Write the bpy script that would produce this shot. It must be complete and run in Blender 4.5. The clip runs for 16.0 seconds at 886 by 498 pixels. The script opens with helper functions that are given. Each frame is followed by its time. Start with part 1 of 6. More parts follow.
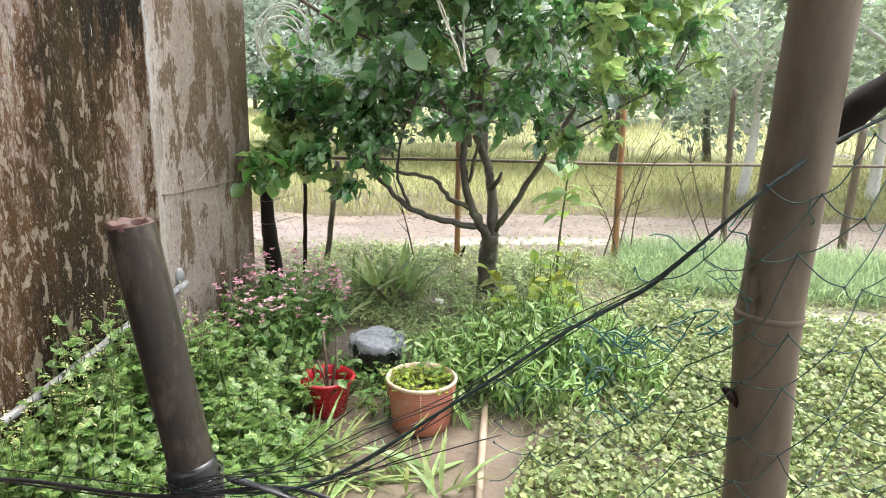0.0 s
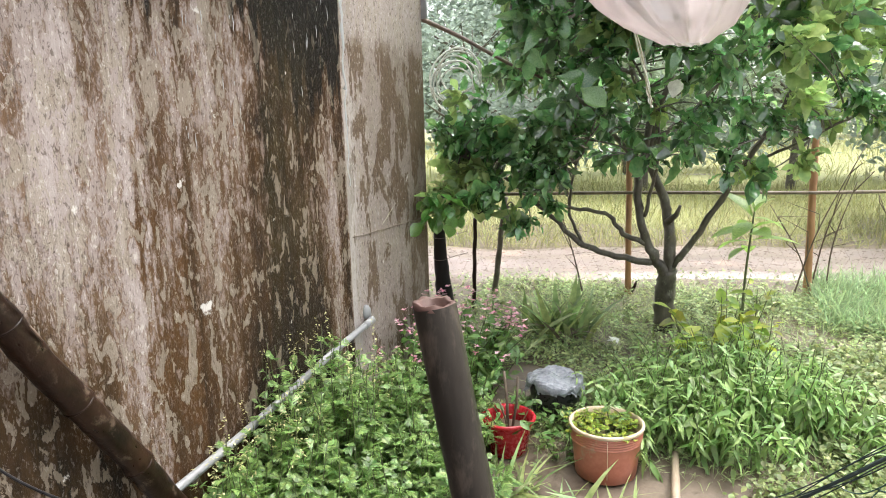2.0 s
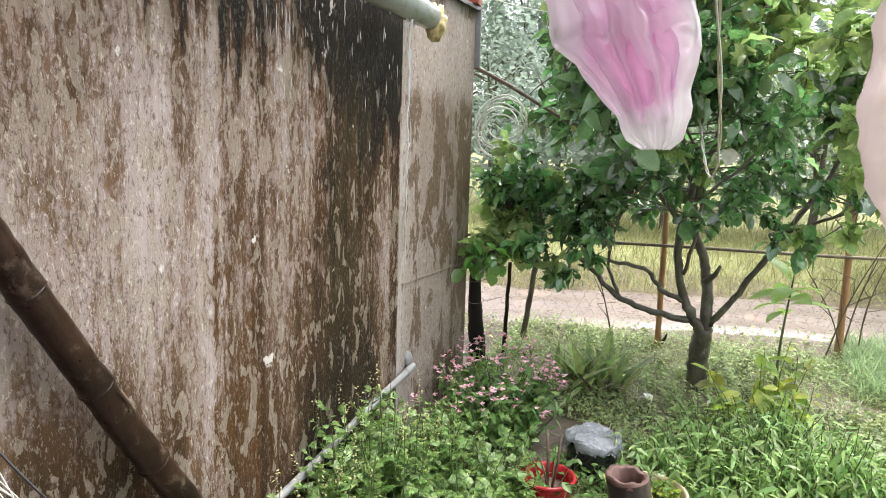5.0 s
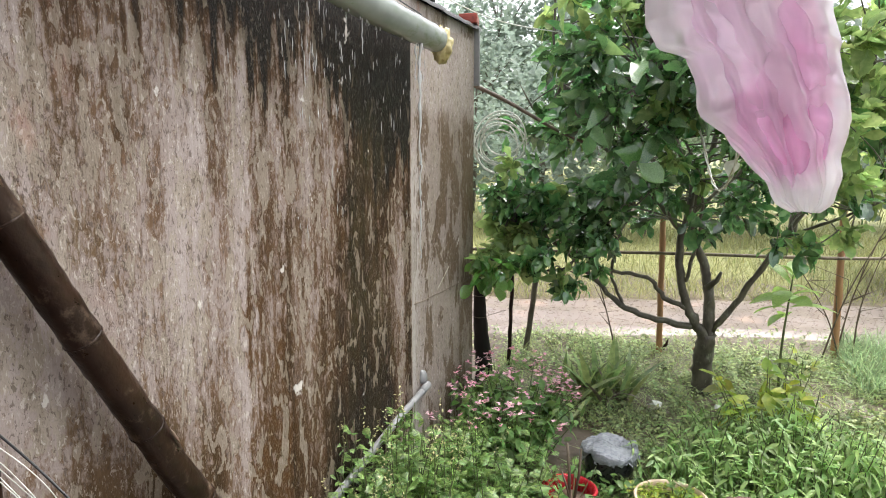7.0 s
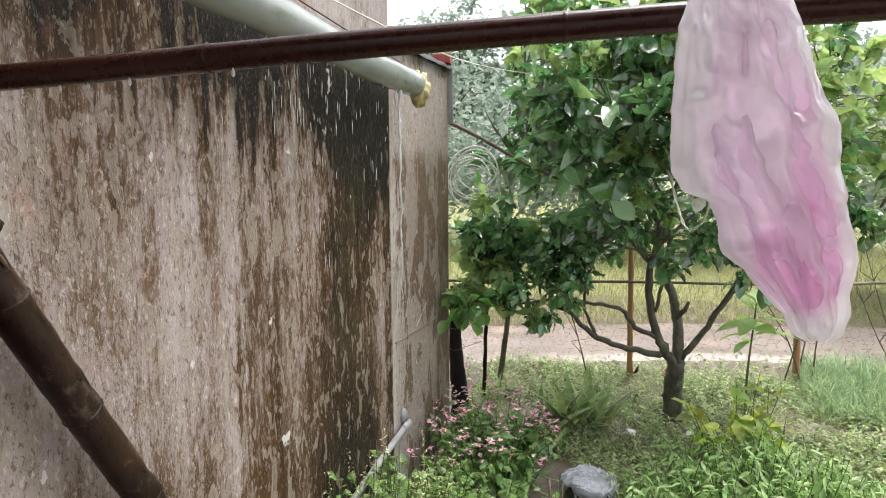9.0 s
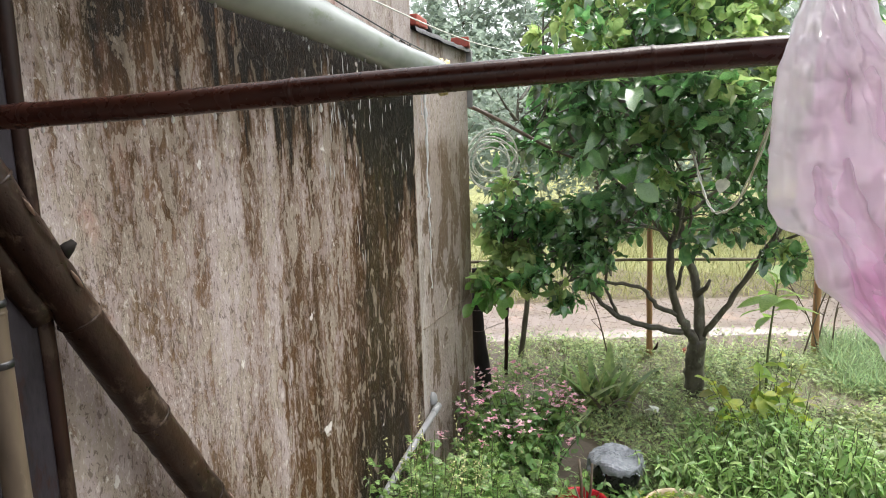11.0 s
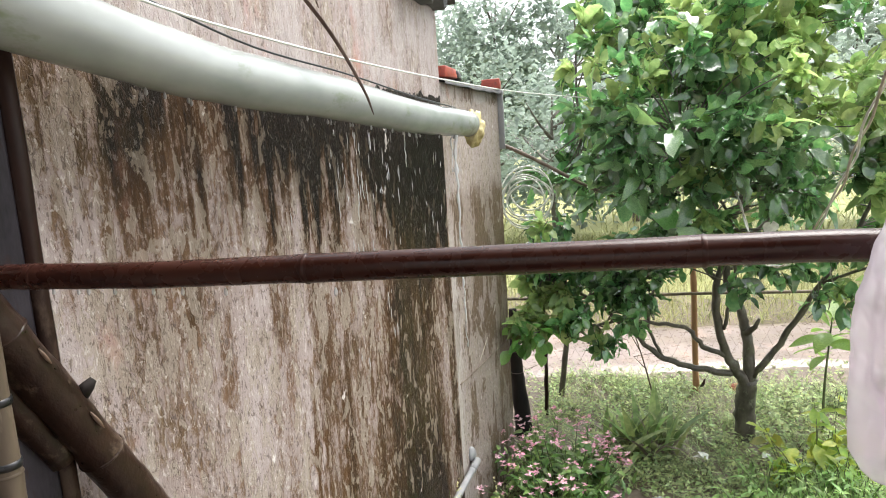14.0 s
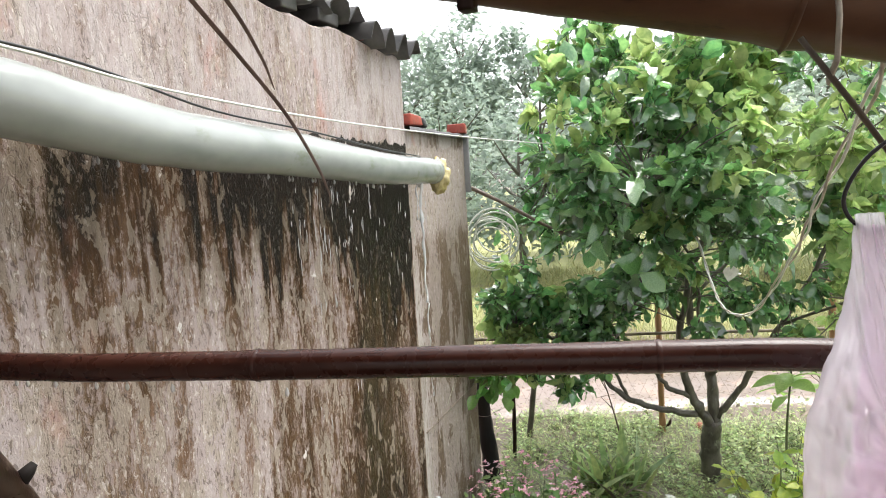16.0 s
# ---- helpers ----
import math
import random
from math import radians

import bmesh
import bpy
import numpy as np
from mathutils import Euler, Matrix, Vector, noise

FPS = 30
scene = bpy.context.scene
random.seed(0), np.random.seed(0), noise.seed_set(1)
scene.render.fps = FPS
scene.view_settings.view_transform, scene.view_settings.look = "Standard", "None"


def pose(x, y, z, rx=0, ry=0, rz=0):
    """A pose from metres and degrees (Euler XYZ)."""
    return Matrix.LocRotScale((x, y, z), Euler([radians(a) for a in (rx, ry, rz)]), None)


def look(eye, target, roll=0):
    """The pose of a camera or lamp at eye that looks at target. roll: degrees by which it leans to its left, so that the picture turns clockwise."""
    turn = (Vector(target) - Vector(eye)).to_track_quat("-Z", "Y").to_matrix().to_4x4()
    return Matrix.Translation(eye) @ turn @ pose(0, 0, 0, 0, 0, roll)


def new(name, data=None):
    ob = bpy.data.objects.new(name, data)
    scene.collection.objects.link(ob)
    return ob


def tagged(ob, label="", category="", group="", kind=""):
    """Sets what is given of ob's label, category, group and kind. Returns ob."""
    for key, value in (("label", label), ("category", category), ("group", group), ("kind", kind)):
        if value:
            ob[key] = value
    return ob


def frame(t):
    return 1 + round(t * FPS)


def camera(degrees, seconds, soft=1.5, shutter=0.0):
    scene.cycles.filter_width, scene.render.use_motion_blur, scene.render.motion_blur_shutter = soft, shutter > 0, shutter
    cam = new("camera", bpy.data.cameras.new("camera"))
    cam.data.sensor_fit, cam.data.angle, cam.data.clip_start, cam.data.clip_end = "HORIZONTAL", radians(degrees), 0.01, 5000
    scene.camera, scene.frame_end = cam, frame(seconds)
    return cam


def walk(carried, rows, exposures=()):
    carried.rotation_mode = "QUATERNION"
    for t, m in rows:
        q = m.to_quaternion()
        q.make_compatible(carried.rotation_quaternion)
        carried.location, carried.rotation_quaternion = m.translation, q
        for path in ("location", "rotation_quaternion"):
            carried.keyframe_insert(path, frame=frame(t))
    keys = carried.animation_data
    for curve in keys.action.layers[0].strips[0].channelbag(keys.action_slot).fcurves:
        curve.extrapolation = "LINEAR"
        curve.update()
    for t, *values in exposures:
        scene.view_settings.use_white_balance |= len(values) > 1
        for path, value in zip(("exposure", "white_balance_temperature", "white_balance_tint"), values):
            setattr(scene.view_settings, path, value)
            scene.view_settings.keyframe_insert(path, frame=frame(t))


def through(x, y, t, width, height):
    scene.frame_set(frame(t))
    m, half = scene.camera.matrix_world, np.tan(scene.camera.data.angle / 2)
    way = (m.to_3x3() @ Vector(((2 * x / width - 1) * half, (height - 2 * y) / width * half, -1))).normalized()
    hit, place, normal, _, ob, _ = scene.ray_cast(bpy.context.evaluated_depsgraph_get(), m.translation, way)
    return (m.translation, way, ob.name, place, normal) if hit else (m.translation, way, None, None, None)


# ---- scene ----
cam = camera(68.8, 16.0, soft=1.0)
PATH = [
    (0, (0.352, 0.179, 1.377), (-0.009, 2.094, 0.927), 1.3),
    (0.5, (0.319, 0.165, 1.372), (-0.173, 2.048, 0.91), 0.5),
    (1, (0.277, 0.161, 1.385), (-0.342, 2.007, 0.925), -0.7),
    (1.5, (0.248, 0.147, 1.405), (-0.472, 1.965, 0.988), -1.1),
    (2, (0.203, 0.144, 1.431), (-0.589, 1.943, 1.064), -1.5),
    (2.5, (0.165, 0.12, 1.459), (-0.687, 1.898, 1.125), -0.8),
    (3, (0.119, 0.109, 1.484), (-0.755, 1.872, 1.128), -0.1),
    (3.5, (0.088, 0.096, 1.523), (-0.743, 1.876, 1.147), 0.5),
    (4, (0.067, 0.085, 1.558), (-0.747, 1.881, 1.224), 1.9),
    (6.5, (-0.11, 0.013, 1.629), (-0.876, 1.835, 1.326), 0.7),
    (7, (-0.134, -0.015, 1.646), (-0.879, 1.819, 1.355), 0.0),
    (7.5, (-0.144, -0.03, 1.655), (-0.83, 1.83, 1.385), -0.5),
    (8, (-0.158, -0.032, 1.674), (-0.811, 1.84, 1.409), -0.2),
    (8.5, (-0.174, -0.048, 1.72), (-0.818, 1.83, 1.48), -0.2),
    (11, (-0.287, -0.118, 1.831), (-0.938, 1.745, 1.508), -1.8),
    (11.5, (-0.287, -0.096, 1.857), (-0.983, 1.744, 1.494), -2.5),
    (12, (-0.294, -0.076, 1.894), (-1.004, 1.766, 1.572), -2.6),
    (12.5, (-0.295, -0.06, 1.931), (-1.043, 1.775, 1.663), -2.4),
    (13, (-0.288, -0.044, 1.961), (-1.012, 1.795, 1.657), -3.2),
    (13.5, (-0.29, -0.024, 1.999), (-1.058, 1.797, 1.695), -2.2),
    (14, (-0.302, -0.012, 2.03), (-1.06, 1.815, 1.736), -3.7),
    (14.5, (-0.293, -0.002, 2.061), (-1.027, 1.845, 1.836), -3.9),
    (15, (-0.28, -0.003, 2.086), (-0.951, 1.873, 1.905), -4.0),
    (15.5, (-0.286, 0.006, 2.102), (-0.959, 1.881, 1.918), -3.5),
    (16, (-0.291, 0.016, 2.103), (-0.959, 1.89, 1.894), -3.5),
]
EXPOSURE = [(0, 1.60), (2, 1.62), (3, 1.6), (4, 1.56), (6.5, 1.40), (8.5, 1.24), (11.2, 1.28), (12.5, 1.45), (14.5, 1.56), (16, 1.52)]
walk(cam, [(t, look(eye, target, roll)) for t, eye, target, roll in PATH], exposures=EXPOSURE)

# ---- world, sun ----
world = bpy.data.worlds.new("overcast_sky")
scene.world = world
world.use_nodes = True
wn, wl = world.node_tree.nodes, world.node_tree.links
sky = wn.new("ShaderNodeTexSky")
sky.sky_type = 'NISHITA'
sky.sun_disc = False
sky.sun_elevation, sky.sun_rotation = radians(69), radians(43)
sky.air_density, sky.dust_density, sky.ozone_density = 1.0, 4.0, 1.5
grey = wn.new("ShaderNodeHueSaturation")
grey.inputs["Saturation"].default_value = 0.22
wl.new(sky.outputs[0], grey.inputs["Color"])
wl.new(grey.outputs[0], wn["Background"].inputs["Color"])
wn["Background"].inputs["Strength"].default_value = 0.15

sun_data = bpy.data.lights.new("sun", 'SUN')
sun_data.energy, sun_data.angle, sun_data.color = 1.8, radians(50), (1.0, 0.97, 0.93)
sun = new("sun", sun_data)
sun.matrix_world = look((3.3, 6.5, 12.5), (0, 3, 0))

# ---- building helpers ----
R = random.Random(7)
NR = np.random.RandomState(7)


class Shape:
    """Collects vertices and faces of one mesh."""

    def __init__(self):
        self.v, self.f, self.n = [], [], 0

    def add(self, verts, faces):
        verts = np.asarray(verts, float).reshape(-1, 3)
        self.f.extend([[i + self.n for i in f] for f in faces])
        self.v.append(verts)
        self.n += len(verts)
        return self

    def batch(self, verts, faces, mats):
        """One copy of a small mesh at every 4x4 matrix."""
        verts, mats = np.asarray(verts, float), np.asarray(mats, float)
        if not len(mats):
            return self
        h = np.c_[verts, np.ones(len(verts))]
        out = np.einsum("nij,kj->nki", mats, h)[..., :3].reshape(-1, 3)
        k = len(verts)
        self.f.extend([[i + self.n + c * k for i in f] for c in range(len(mats)) for f in faces])
        self.v.append(out)
        self.n += len(out)
        return self

    def tube(self, pts, radii, sides=8, caps=True, rough=0.0, squash=1.0):
        pts = np.asarray(pts, float)
        radii = np.full(len(pts), radii, float) if np.isscalar(radii) else np.asarray(radii, float)
        d = np.gradient(pts, axis=0)
        d /= np.maximum(np.linalg.norm(d, axis=1), 1e-9)[:, None]
        up = np.array([0, 0, 1.0]) if abs(d[0][2]) < 0.9 else np.array([1.0, 0, 0])
        a = np.cross(d[0], up)
        a /= np.linalg.norm(a)
        verts = []
        ang = np.linspace(0, 2 * np.pi, sides, endpoint=False)
        for p, r, t in zip(pts, radii, d):
            a = a - t * (a @ t)
            a /= np.linalg.norm(a)
            b = np.cross(t, a)
            rr = r * (1 + rough * (NR.rand(sides) - 0.5))
            verts.append(p + (np.cos(ang) * rr)[:, None] * a + (np.sin(ang) * rr * squash)[:, None] * b)
        n, faces = len(pts), []
        for i in range(n - 1):
            for j in range(sides):
                k = (j + 1) % sides
                faces.append([i * sides + j, i * sides + k, (i + 1) * sides + k, (i + 1) * sides + j])
        if caps:
            faces += [list(range(sides))[::-1], [(n - 1) * sides + j for j in range(sides)]]
        return self.add(np.concatenate(verts), faces)

    def lathe(self, profile, at=(0, 0, 0), sides=28, wobble=0.0):
        """Turns a list of (radius, height) about the z axis."""
        verts, faces = [], []
        for r, z in profile:
            for j in range(sides):
                a = 2 * math.pi * j / sides
                q = r * (1 + wobble * math.sin(3 * a + 5 * z))
                verts.append((at[0] + q * math.cos(a), at[1] + q * math.sin(a), at[2] + z))
        for i in range(len(profile) - 1):
            for j in range(sides):
                k = (j + 1) % sides
                faces.append([i * sides + j, i * sides + k, (i + 1) * sides + k, (i + 1) * sides + j])
        return self.add(verts, faces)

    def box(self, lo, hi, bevel=0.0, m=None, jit=0.0):
        bm = bmesh.new()
        bmesh.ops.create_cube(bm, size=1.0)
        c, s = (np.array(lo, float) + hi) / 2, np.array(hi, float) - lo
        for v in bm.verts:
            v.co = Vector((v.co.x * s[0], v.co.y * s[1], v.co.z * s[2])) + Vector((R.uniform(-jit, jit), R.uniform(-jit, jit), R.uniform(-jit, jit)))
        if bevel:
            bmesh.ops.bevel(bm, geom=bm.edges[:], offset=bevel, segments=2, profile=0.7, affect='EDGES')
        for v in bm.verts:
            v.co += Vector(c)
            if m is not None:
                v.co = m @ v.co
        bm.verts.index_update()
        self.add([v.co[:] for v in bm.verts], [[v.index for v in f.verts] for f in bm.faces])
        bm.free()
        return self

    def mesh(self, name, material, smooth=True):
        me = bpy.data.meshes.new(name)
        me.from_pydata(np.concatenate(self.v).tolist(), [], self.f)
        me.materials.append(material)
        if smooth:
            me.polygons.foreach_set("use_smooth", [True] * len(me.polygons))
        me.update()
        return me


def link(name, shape, material, parent=None, label="", smooth=True):
    ob = new(name, shape.mesh(name, material, smooth) if isinstance(shape, Shape) else shape)
    if parent is not None:
        ob.parent = parent
    if label:
        ob["label"] = label
    return ob


part = link


def thing(name, label, category, at=(0, 0, 0), group="", kind=""):
    ob = new(name)
    ob.location = at
    ob.empty_display_size = 0.05
    return tagged(ob, label, category, group, kind)


def keep(ob, parent):
    """Parent a mesh that was built in world space to an Empty that stands elsewhere."""
    ob.parent = parent
    ob.matrix_parent_inverse = Matrix.Translation(parent.location).inverted()
    return ob


def smooth_path(pts, n=12):
    """A Catmull-Rom curve through points."""
    p = np.asarray(pts, float)
    p = np.vstack([2 * p[0] - p[1], p, 2 * p[-1] - p[-2]])
    out = []
    for i in range(1, len(p) - 2):
        for t in np.linspace(0, 1, n, endpoint=False):
            a, b, c, d = p[i - 1:i + 3]
            out.append(0.5 * (2 * b + (c - a) * t + (2 * a - 5 * b + 4 * c - d) * t ** 2 + (3 * b - 3 * c + d - a) * t ** 3))
    out.append(p[-2])
    return np.array(out)


def leaf_mesh(length=1.0, width=0.5, rows=5, bend=0.25, fold=0.18, tip=1.4, wide=0.45, wave=0.0, seed=0):
    """A blade along +y from the origin, with a folded midrib, drooping by bend."""
    rr = random.Random(seed)
    v, f = [], []
    for i in range(rows + 1):
        t = i / rows
        w = width / 2 * max(0.02, math.sin(math.pi * t ** (math.log(0.5) / math.log(wide))) ** (1 / tip if t < wide else tip * 0.75))
        z = -bend * length * t * t
        for s in (-1, 0, 1):
            v.append((s * w, t * length, z + abs(s) * fold * w + (rr.uniform(-wave, wave) if s else 0)))
    for i in range(rows):
        for s in (0, 1):
            a = i * 3 + s
            f.append([a, a + 1, a + 4, a + 3])
    return v, f


def lobed_leaf(length=1.0, lobes=4, spread=0.55, seed=0):
    """A deeply cut leaf: a rib with pairs of narrow lobes."""
    rr = random.Random(seed)
    v, f = [], []

    def blade(y0, ang, ln, w):
        d, s = np.array([math.sin(ang), math.cos(ang)]), np.array([math.cos(ang), -math.sin(ang)])
        b = np.array([0, y0])
        n = len(v)
        for q, ww in ((0.0, 0.35), (0.6, 1.0), (1.0, 0.08)):
            for k in (-1, 1):
                p = b + d * ln * q + s * k * w * ww
                v.append((p[0], p[1], -0.25 * ln * q * q + rr.uniform(-0.02, 0.02)))
        f.extend([[n, n + 1, n + 3, n + 2], [n + 2, n + 3, n + 5, n + 4]])

    blade(0, 0, length, 0.05 * length)
    for i in range(lobes):
        y0 = length * (0.25 + 0.6 * i / lobes)
        ln = length * spread * (0.55 + 0.45 * math.sin(math.pi * (i + 0.7) / (lobes + 0.3)))
        for k in (-1, 1):
            blade(y0, k * rr.uniform(0.55, 0.9), ln, 0.07 * length)
    blade(length * 0.7, 0, length * 0.32, 0.12 * length)
    return v, f


def place(at, yaw, pitch, roll=0.0, size=1.0):
    """A 4x4 array: a blade along y, raised by pitch, turned by yaw."""
    return np.array(Matrix.Translation(at) @ Matrix.Rotation(yaw, 4, 'Z') @ Matrix.Rotation(pitch, 4, 'X') @ Matrix.Rotation(roll, 4, 'Y') @ Matrix.Scale(size, 4))


KY, KZ = [-60, 1.0, 2.5, 3.3, 4.6, 5.2, 6.2, 9, 60, 400], [-0.12, -0.12, 0.0, 0.13, 0.26, 0.31, 0.33, 0.40, 1.0, 1.2]


def ground_z(x, y):
    z = float(np.interp(y, KY, KZ))
    if -8 < y < 9 and abs(x) < 8:
        z += 0.022 * noise.noise((x * 1.7, y * 1.7, 0.3)) + 0.009 * noise.noise((x * 7, y * 7, 4.1))
    return z


# ---- materials ----
def material(name):
    m = bpy.data.materials.new(name)
    m.use_nodes = True
    nt = m.node_tree
    return m, nt, nt.nodes["Principled BSDF"]


def coords(nt, scale=(1, 1, 1)):
    tc = nt.nodes.new("ShaderNodeTexCoord")
    mp = nt.nodes.new("ShaderNodeMapping")
    mp.inputs["Scale"].default_value = scale
    nt.links.new(tc.outputs["Object"], mp.inputs["Vector"])
    return mp.outputs[0]


def noise_tex(nt, scale, stretch=(1, 1, 1), detail=4.0, rough=0.55, distortion=0.0):
    t = nt.nodes.new("ShaderNodeTexNoise")
    t.inputs["Scale"].default_value, t.inputs["Detail"].default_value = scale, detail
    t.inputs["Roughness"].default_value, t.inputs["Distortion"].default_value = rough, distortion
    nt.links.new(coords(nt, stretch), t.inputs["Vector"])
    return t.outputs["Fac"]


def ramp(nt, fac, stops):
    r = nt.nodes.new("ShaderNodeValToRGB")
    els = r.color_ramp.elements
    while len(els) < len(stops):
        els.new(0.5)
    for e, (p, c) in zip(els, stops):
        e.position = p
        e.color = (*c, 1) if not np.isscalar(c) else (c, c, c, 1)
    nt.links.new(fac, r.inputs[0])
    return r.outputs[0]


def mix(nt, fac, a, b, mode='MIX'):
    n = nt.nodes.new("ShaderNodeMix")
    n.data_type, n.blend_type = 'RGBA', mode
    for sock, val in ((n.inputs["Factor"], fac), (n.inputs[6], a), (n.inputs[7], b)):
        if isinstance(val, (int, float)):
            sock.default_value = val
        elif isinstance(val, tuple):
            sock.default_value = (*val, 1)
        else:
            nt.links.new(val, sock)
    return n.outputs[2]


def maths(nt, op, a, b=0.5, clamp=False):
    n = nt.nodes.new("ShaderNodeMath")
    n.operation, n.use_clamp = op, clamp
    for sock, val in zip(n.inputs, (a, b)):
        if isinstance(val, (int, float)):
            sock.default_value = val
        else:
            nt.links.new(val, sock)
    return n.outputs[0]


def bump(nt, bsdf, height, strength=0.4, distance=0.004):
    b = nt.nodes.new("ShaderNodeBump")
    b.inputs["Strength"].default_value, b.inputs["Distance"].default_value = strength, distance
    nt.links.new(height, b.inputs["Height"])
    nt.links.new(b.outputs[0], bsdf.inputs["Normal"])


def surface(name, dark, light, rough=0.6, scale=6.0, fine=60.0, stretch=(1, 1, 1), relief=0.4, depth=0.003, metal=0.0, spots=None, vary="", gloss=0.5):
    """A surface mottled at two scales between two colours."""
    m, nt, b = material(name)
    big = noise_tex(nt, scale, stretch, 5)
    small = noise_tex(nt, fine, stretch, 3)
    fac = maths(nt, 'ADD', maths(nt, 'MULTIPLY', big, 0.7), maths(nt, 'MULTIPLY', small, 0.3))
    col = ramp(nt, fac, [(0.32, dark), (0.68, light)])
    if spots:
        col = mix(nt, ramp(nt, noise_tex(nt, scale * 2.3, stretch, 6, 0.7), [(0.56, 0.0), (0.66, 1.0)]), col, spots)
    if vary:
        col = varied(nt, col, vary)
    nt.links.new(col, b.inputs["Base Color"])
    nt.links.new(ramp(nt, small, [(0.3, rough * 0.75), (0.7, min(1, rough * 1.2))]), b.inputs["Roughness"])
    b.inputs["Metallic"].default_value = metal
    b.inputs["Specular IOR Level"].default_value = gloss
    bump(nt, b, fac, relief, depth)
    return m


def varied(nt, col, how, value=(0.65, 1.35), hue=0.025):
    if how == "island":
        rnd = nt.nodes.new("ShaderNodeNewGeometry").outputs["Random Per Island"]
    else:
        rnd = nt.nodes.new("ShaderNodeObjectInfo").outputs["Random"]
    hs = nt.nodes.new("ShaderNodeHueSaturation")
    mr = nt.nodes.new("ShaderNodeMapRange")
    mr.inputs[3].default_value, mr.inputs[4].default_value = value
    nt.links.new(rnd, mr.inputs[0])
    nt.links.new(mr.outputs[0], hs.inputs["Value"])
    m2 = nt.nodes.new("ShaderNodeMapRange")
    m2.inputs[3].default_value, m2.inputs[4].default_value = 0.5 - hue, 0.5 + hue
    nt.links.new(maths(nt, 'FRACT', maths(nt, 'MULTIPLY', rnd, 7.31)), m2.inputs[0])
    nt.links.new(m2.outputs[0], hs.inputs["Hue"])
    nt.links.new(col, hs.inputs["Color"])
    return hs.outputs[0]


def foliage(name, dark, light, rough=0.35, how="island", through=0.3, value=(0.6, 1.4), hue=0.02, pale=None):
    """Wet leaf: gloss on top and some light let through."""
    m, nt, b = material(name)
    col = ramp(nt, noise_tex(nt, 25, (1, 1, 1), 3), [(0.3, dark), (0.7, light)])
    if pale:
        col = mix(nt, ramp(nt, noise_tex(nt, 9, (1, 1, 1), 4, 0.7), [(0.58, 0.0), (0.72, 1.0)]), col, pale)
    col = varied(nt, col, how, value, hue)
    nt.links.new(col, b.inputs["Base Color"])
    b.inputs["Roughness"].default_value = rough
    b.inputs["Specular IOR Level"].default_value = 1.0 if rough < 0.2 else 0.6
    if rough < 0.2:
        b.inputs["Coat Weight"].default_value, b.inputs["Coat Roughness"].default_value, b.inputs["Coat IOR"].default_value = 1.0, 0.12, 1.9
    tr = nt.nodes.new("ShaderNodeBsdfTranslucent")
    bright = nt.nodes.new("ShaderNodeHueSaturation")
    bright.inputs["Value"].default_value, bright.inputs["Saturation"].default_value = 1.5, 1.05
    nt.links.new(col, bright.inputs["Color"])
    nt.links.new(bright.outputs[0], tr.inputs["Color"])
    ms = nt.nodes.new("ShaderNodeMixShader")
    ms.inputs[0].default_value = through
    nt.links.new(b.outputs[0], ms.inputs[1])
    nt.links.new(tr.outputs[0], ms.inputs[2])
    nt.links.new(ms.outputs[0], nt.nodes["Material Output"].inputs["Surface"])
    if rough < 0.2:
        bump(nt, b, noise_tex(nt, 32, (1, 1, 1), 3), 0.8, 0.012)
    else:
        bump(nt, b, noise_tex(nt, 90, (1, 1, 1), 2), 0.25, 0.002)
    return m


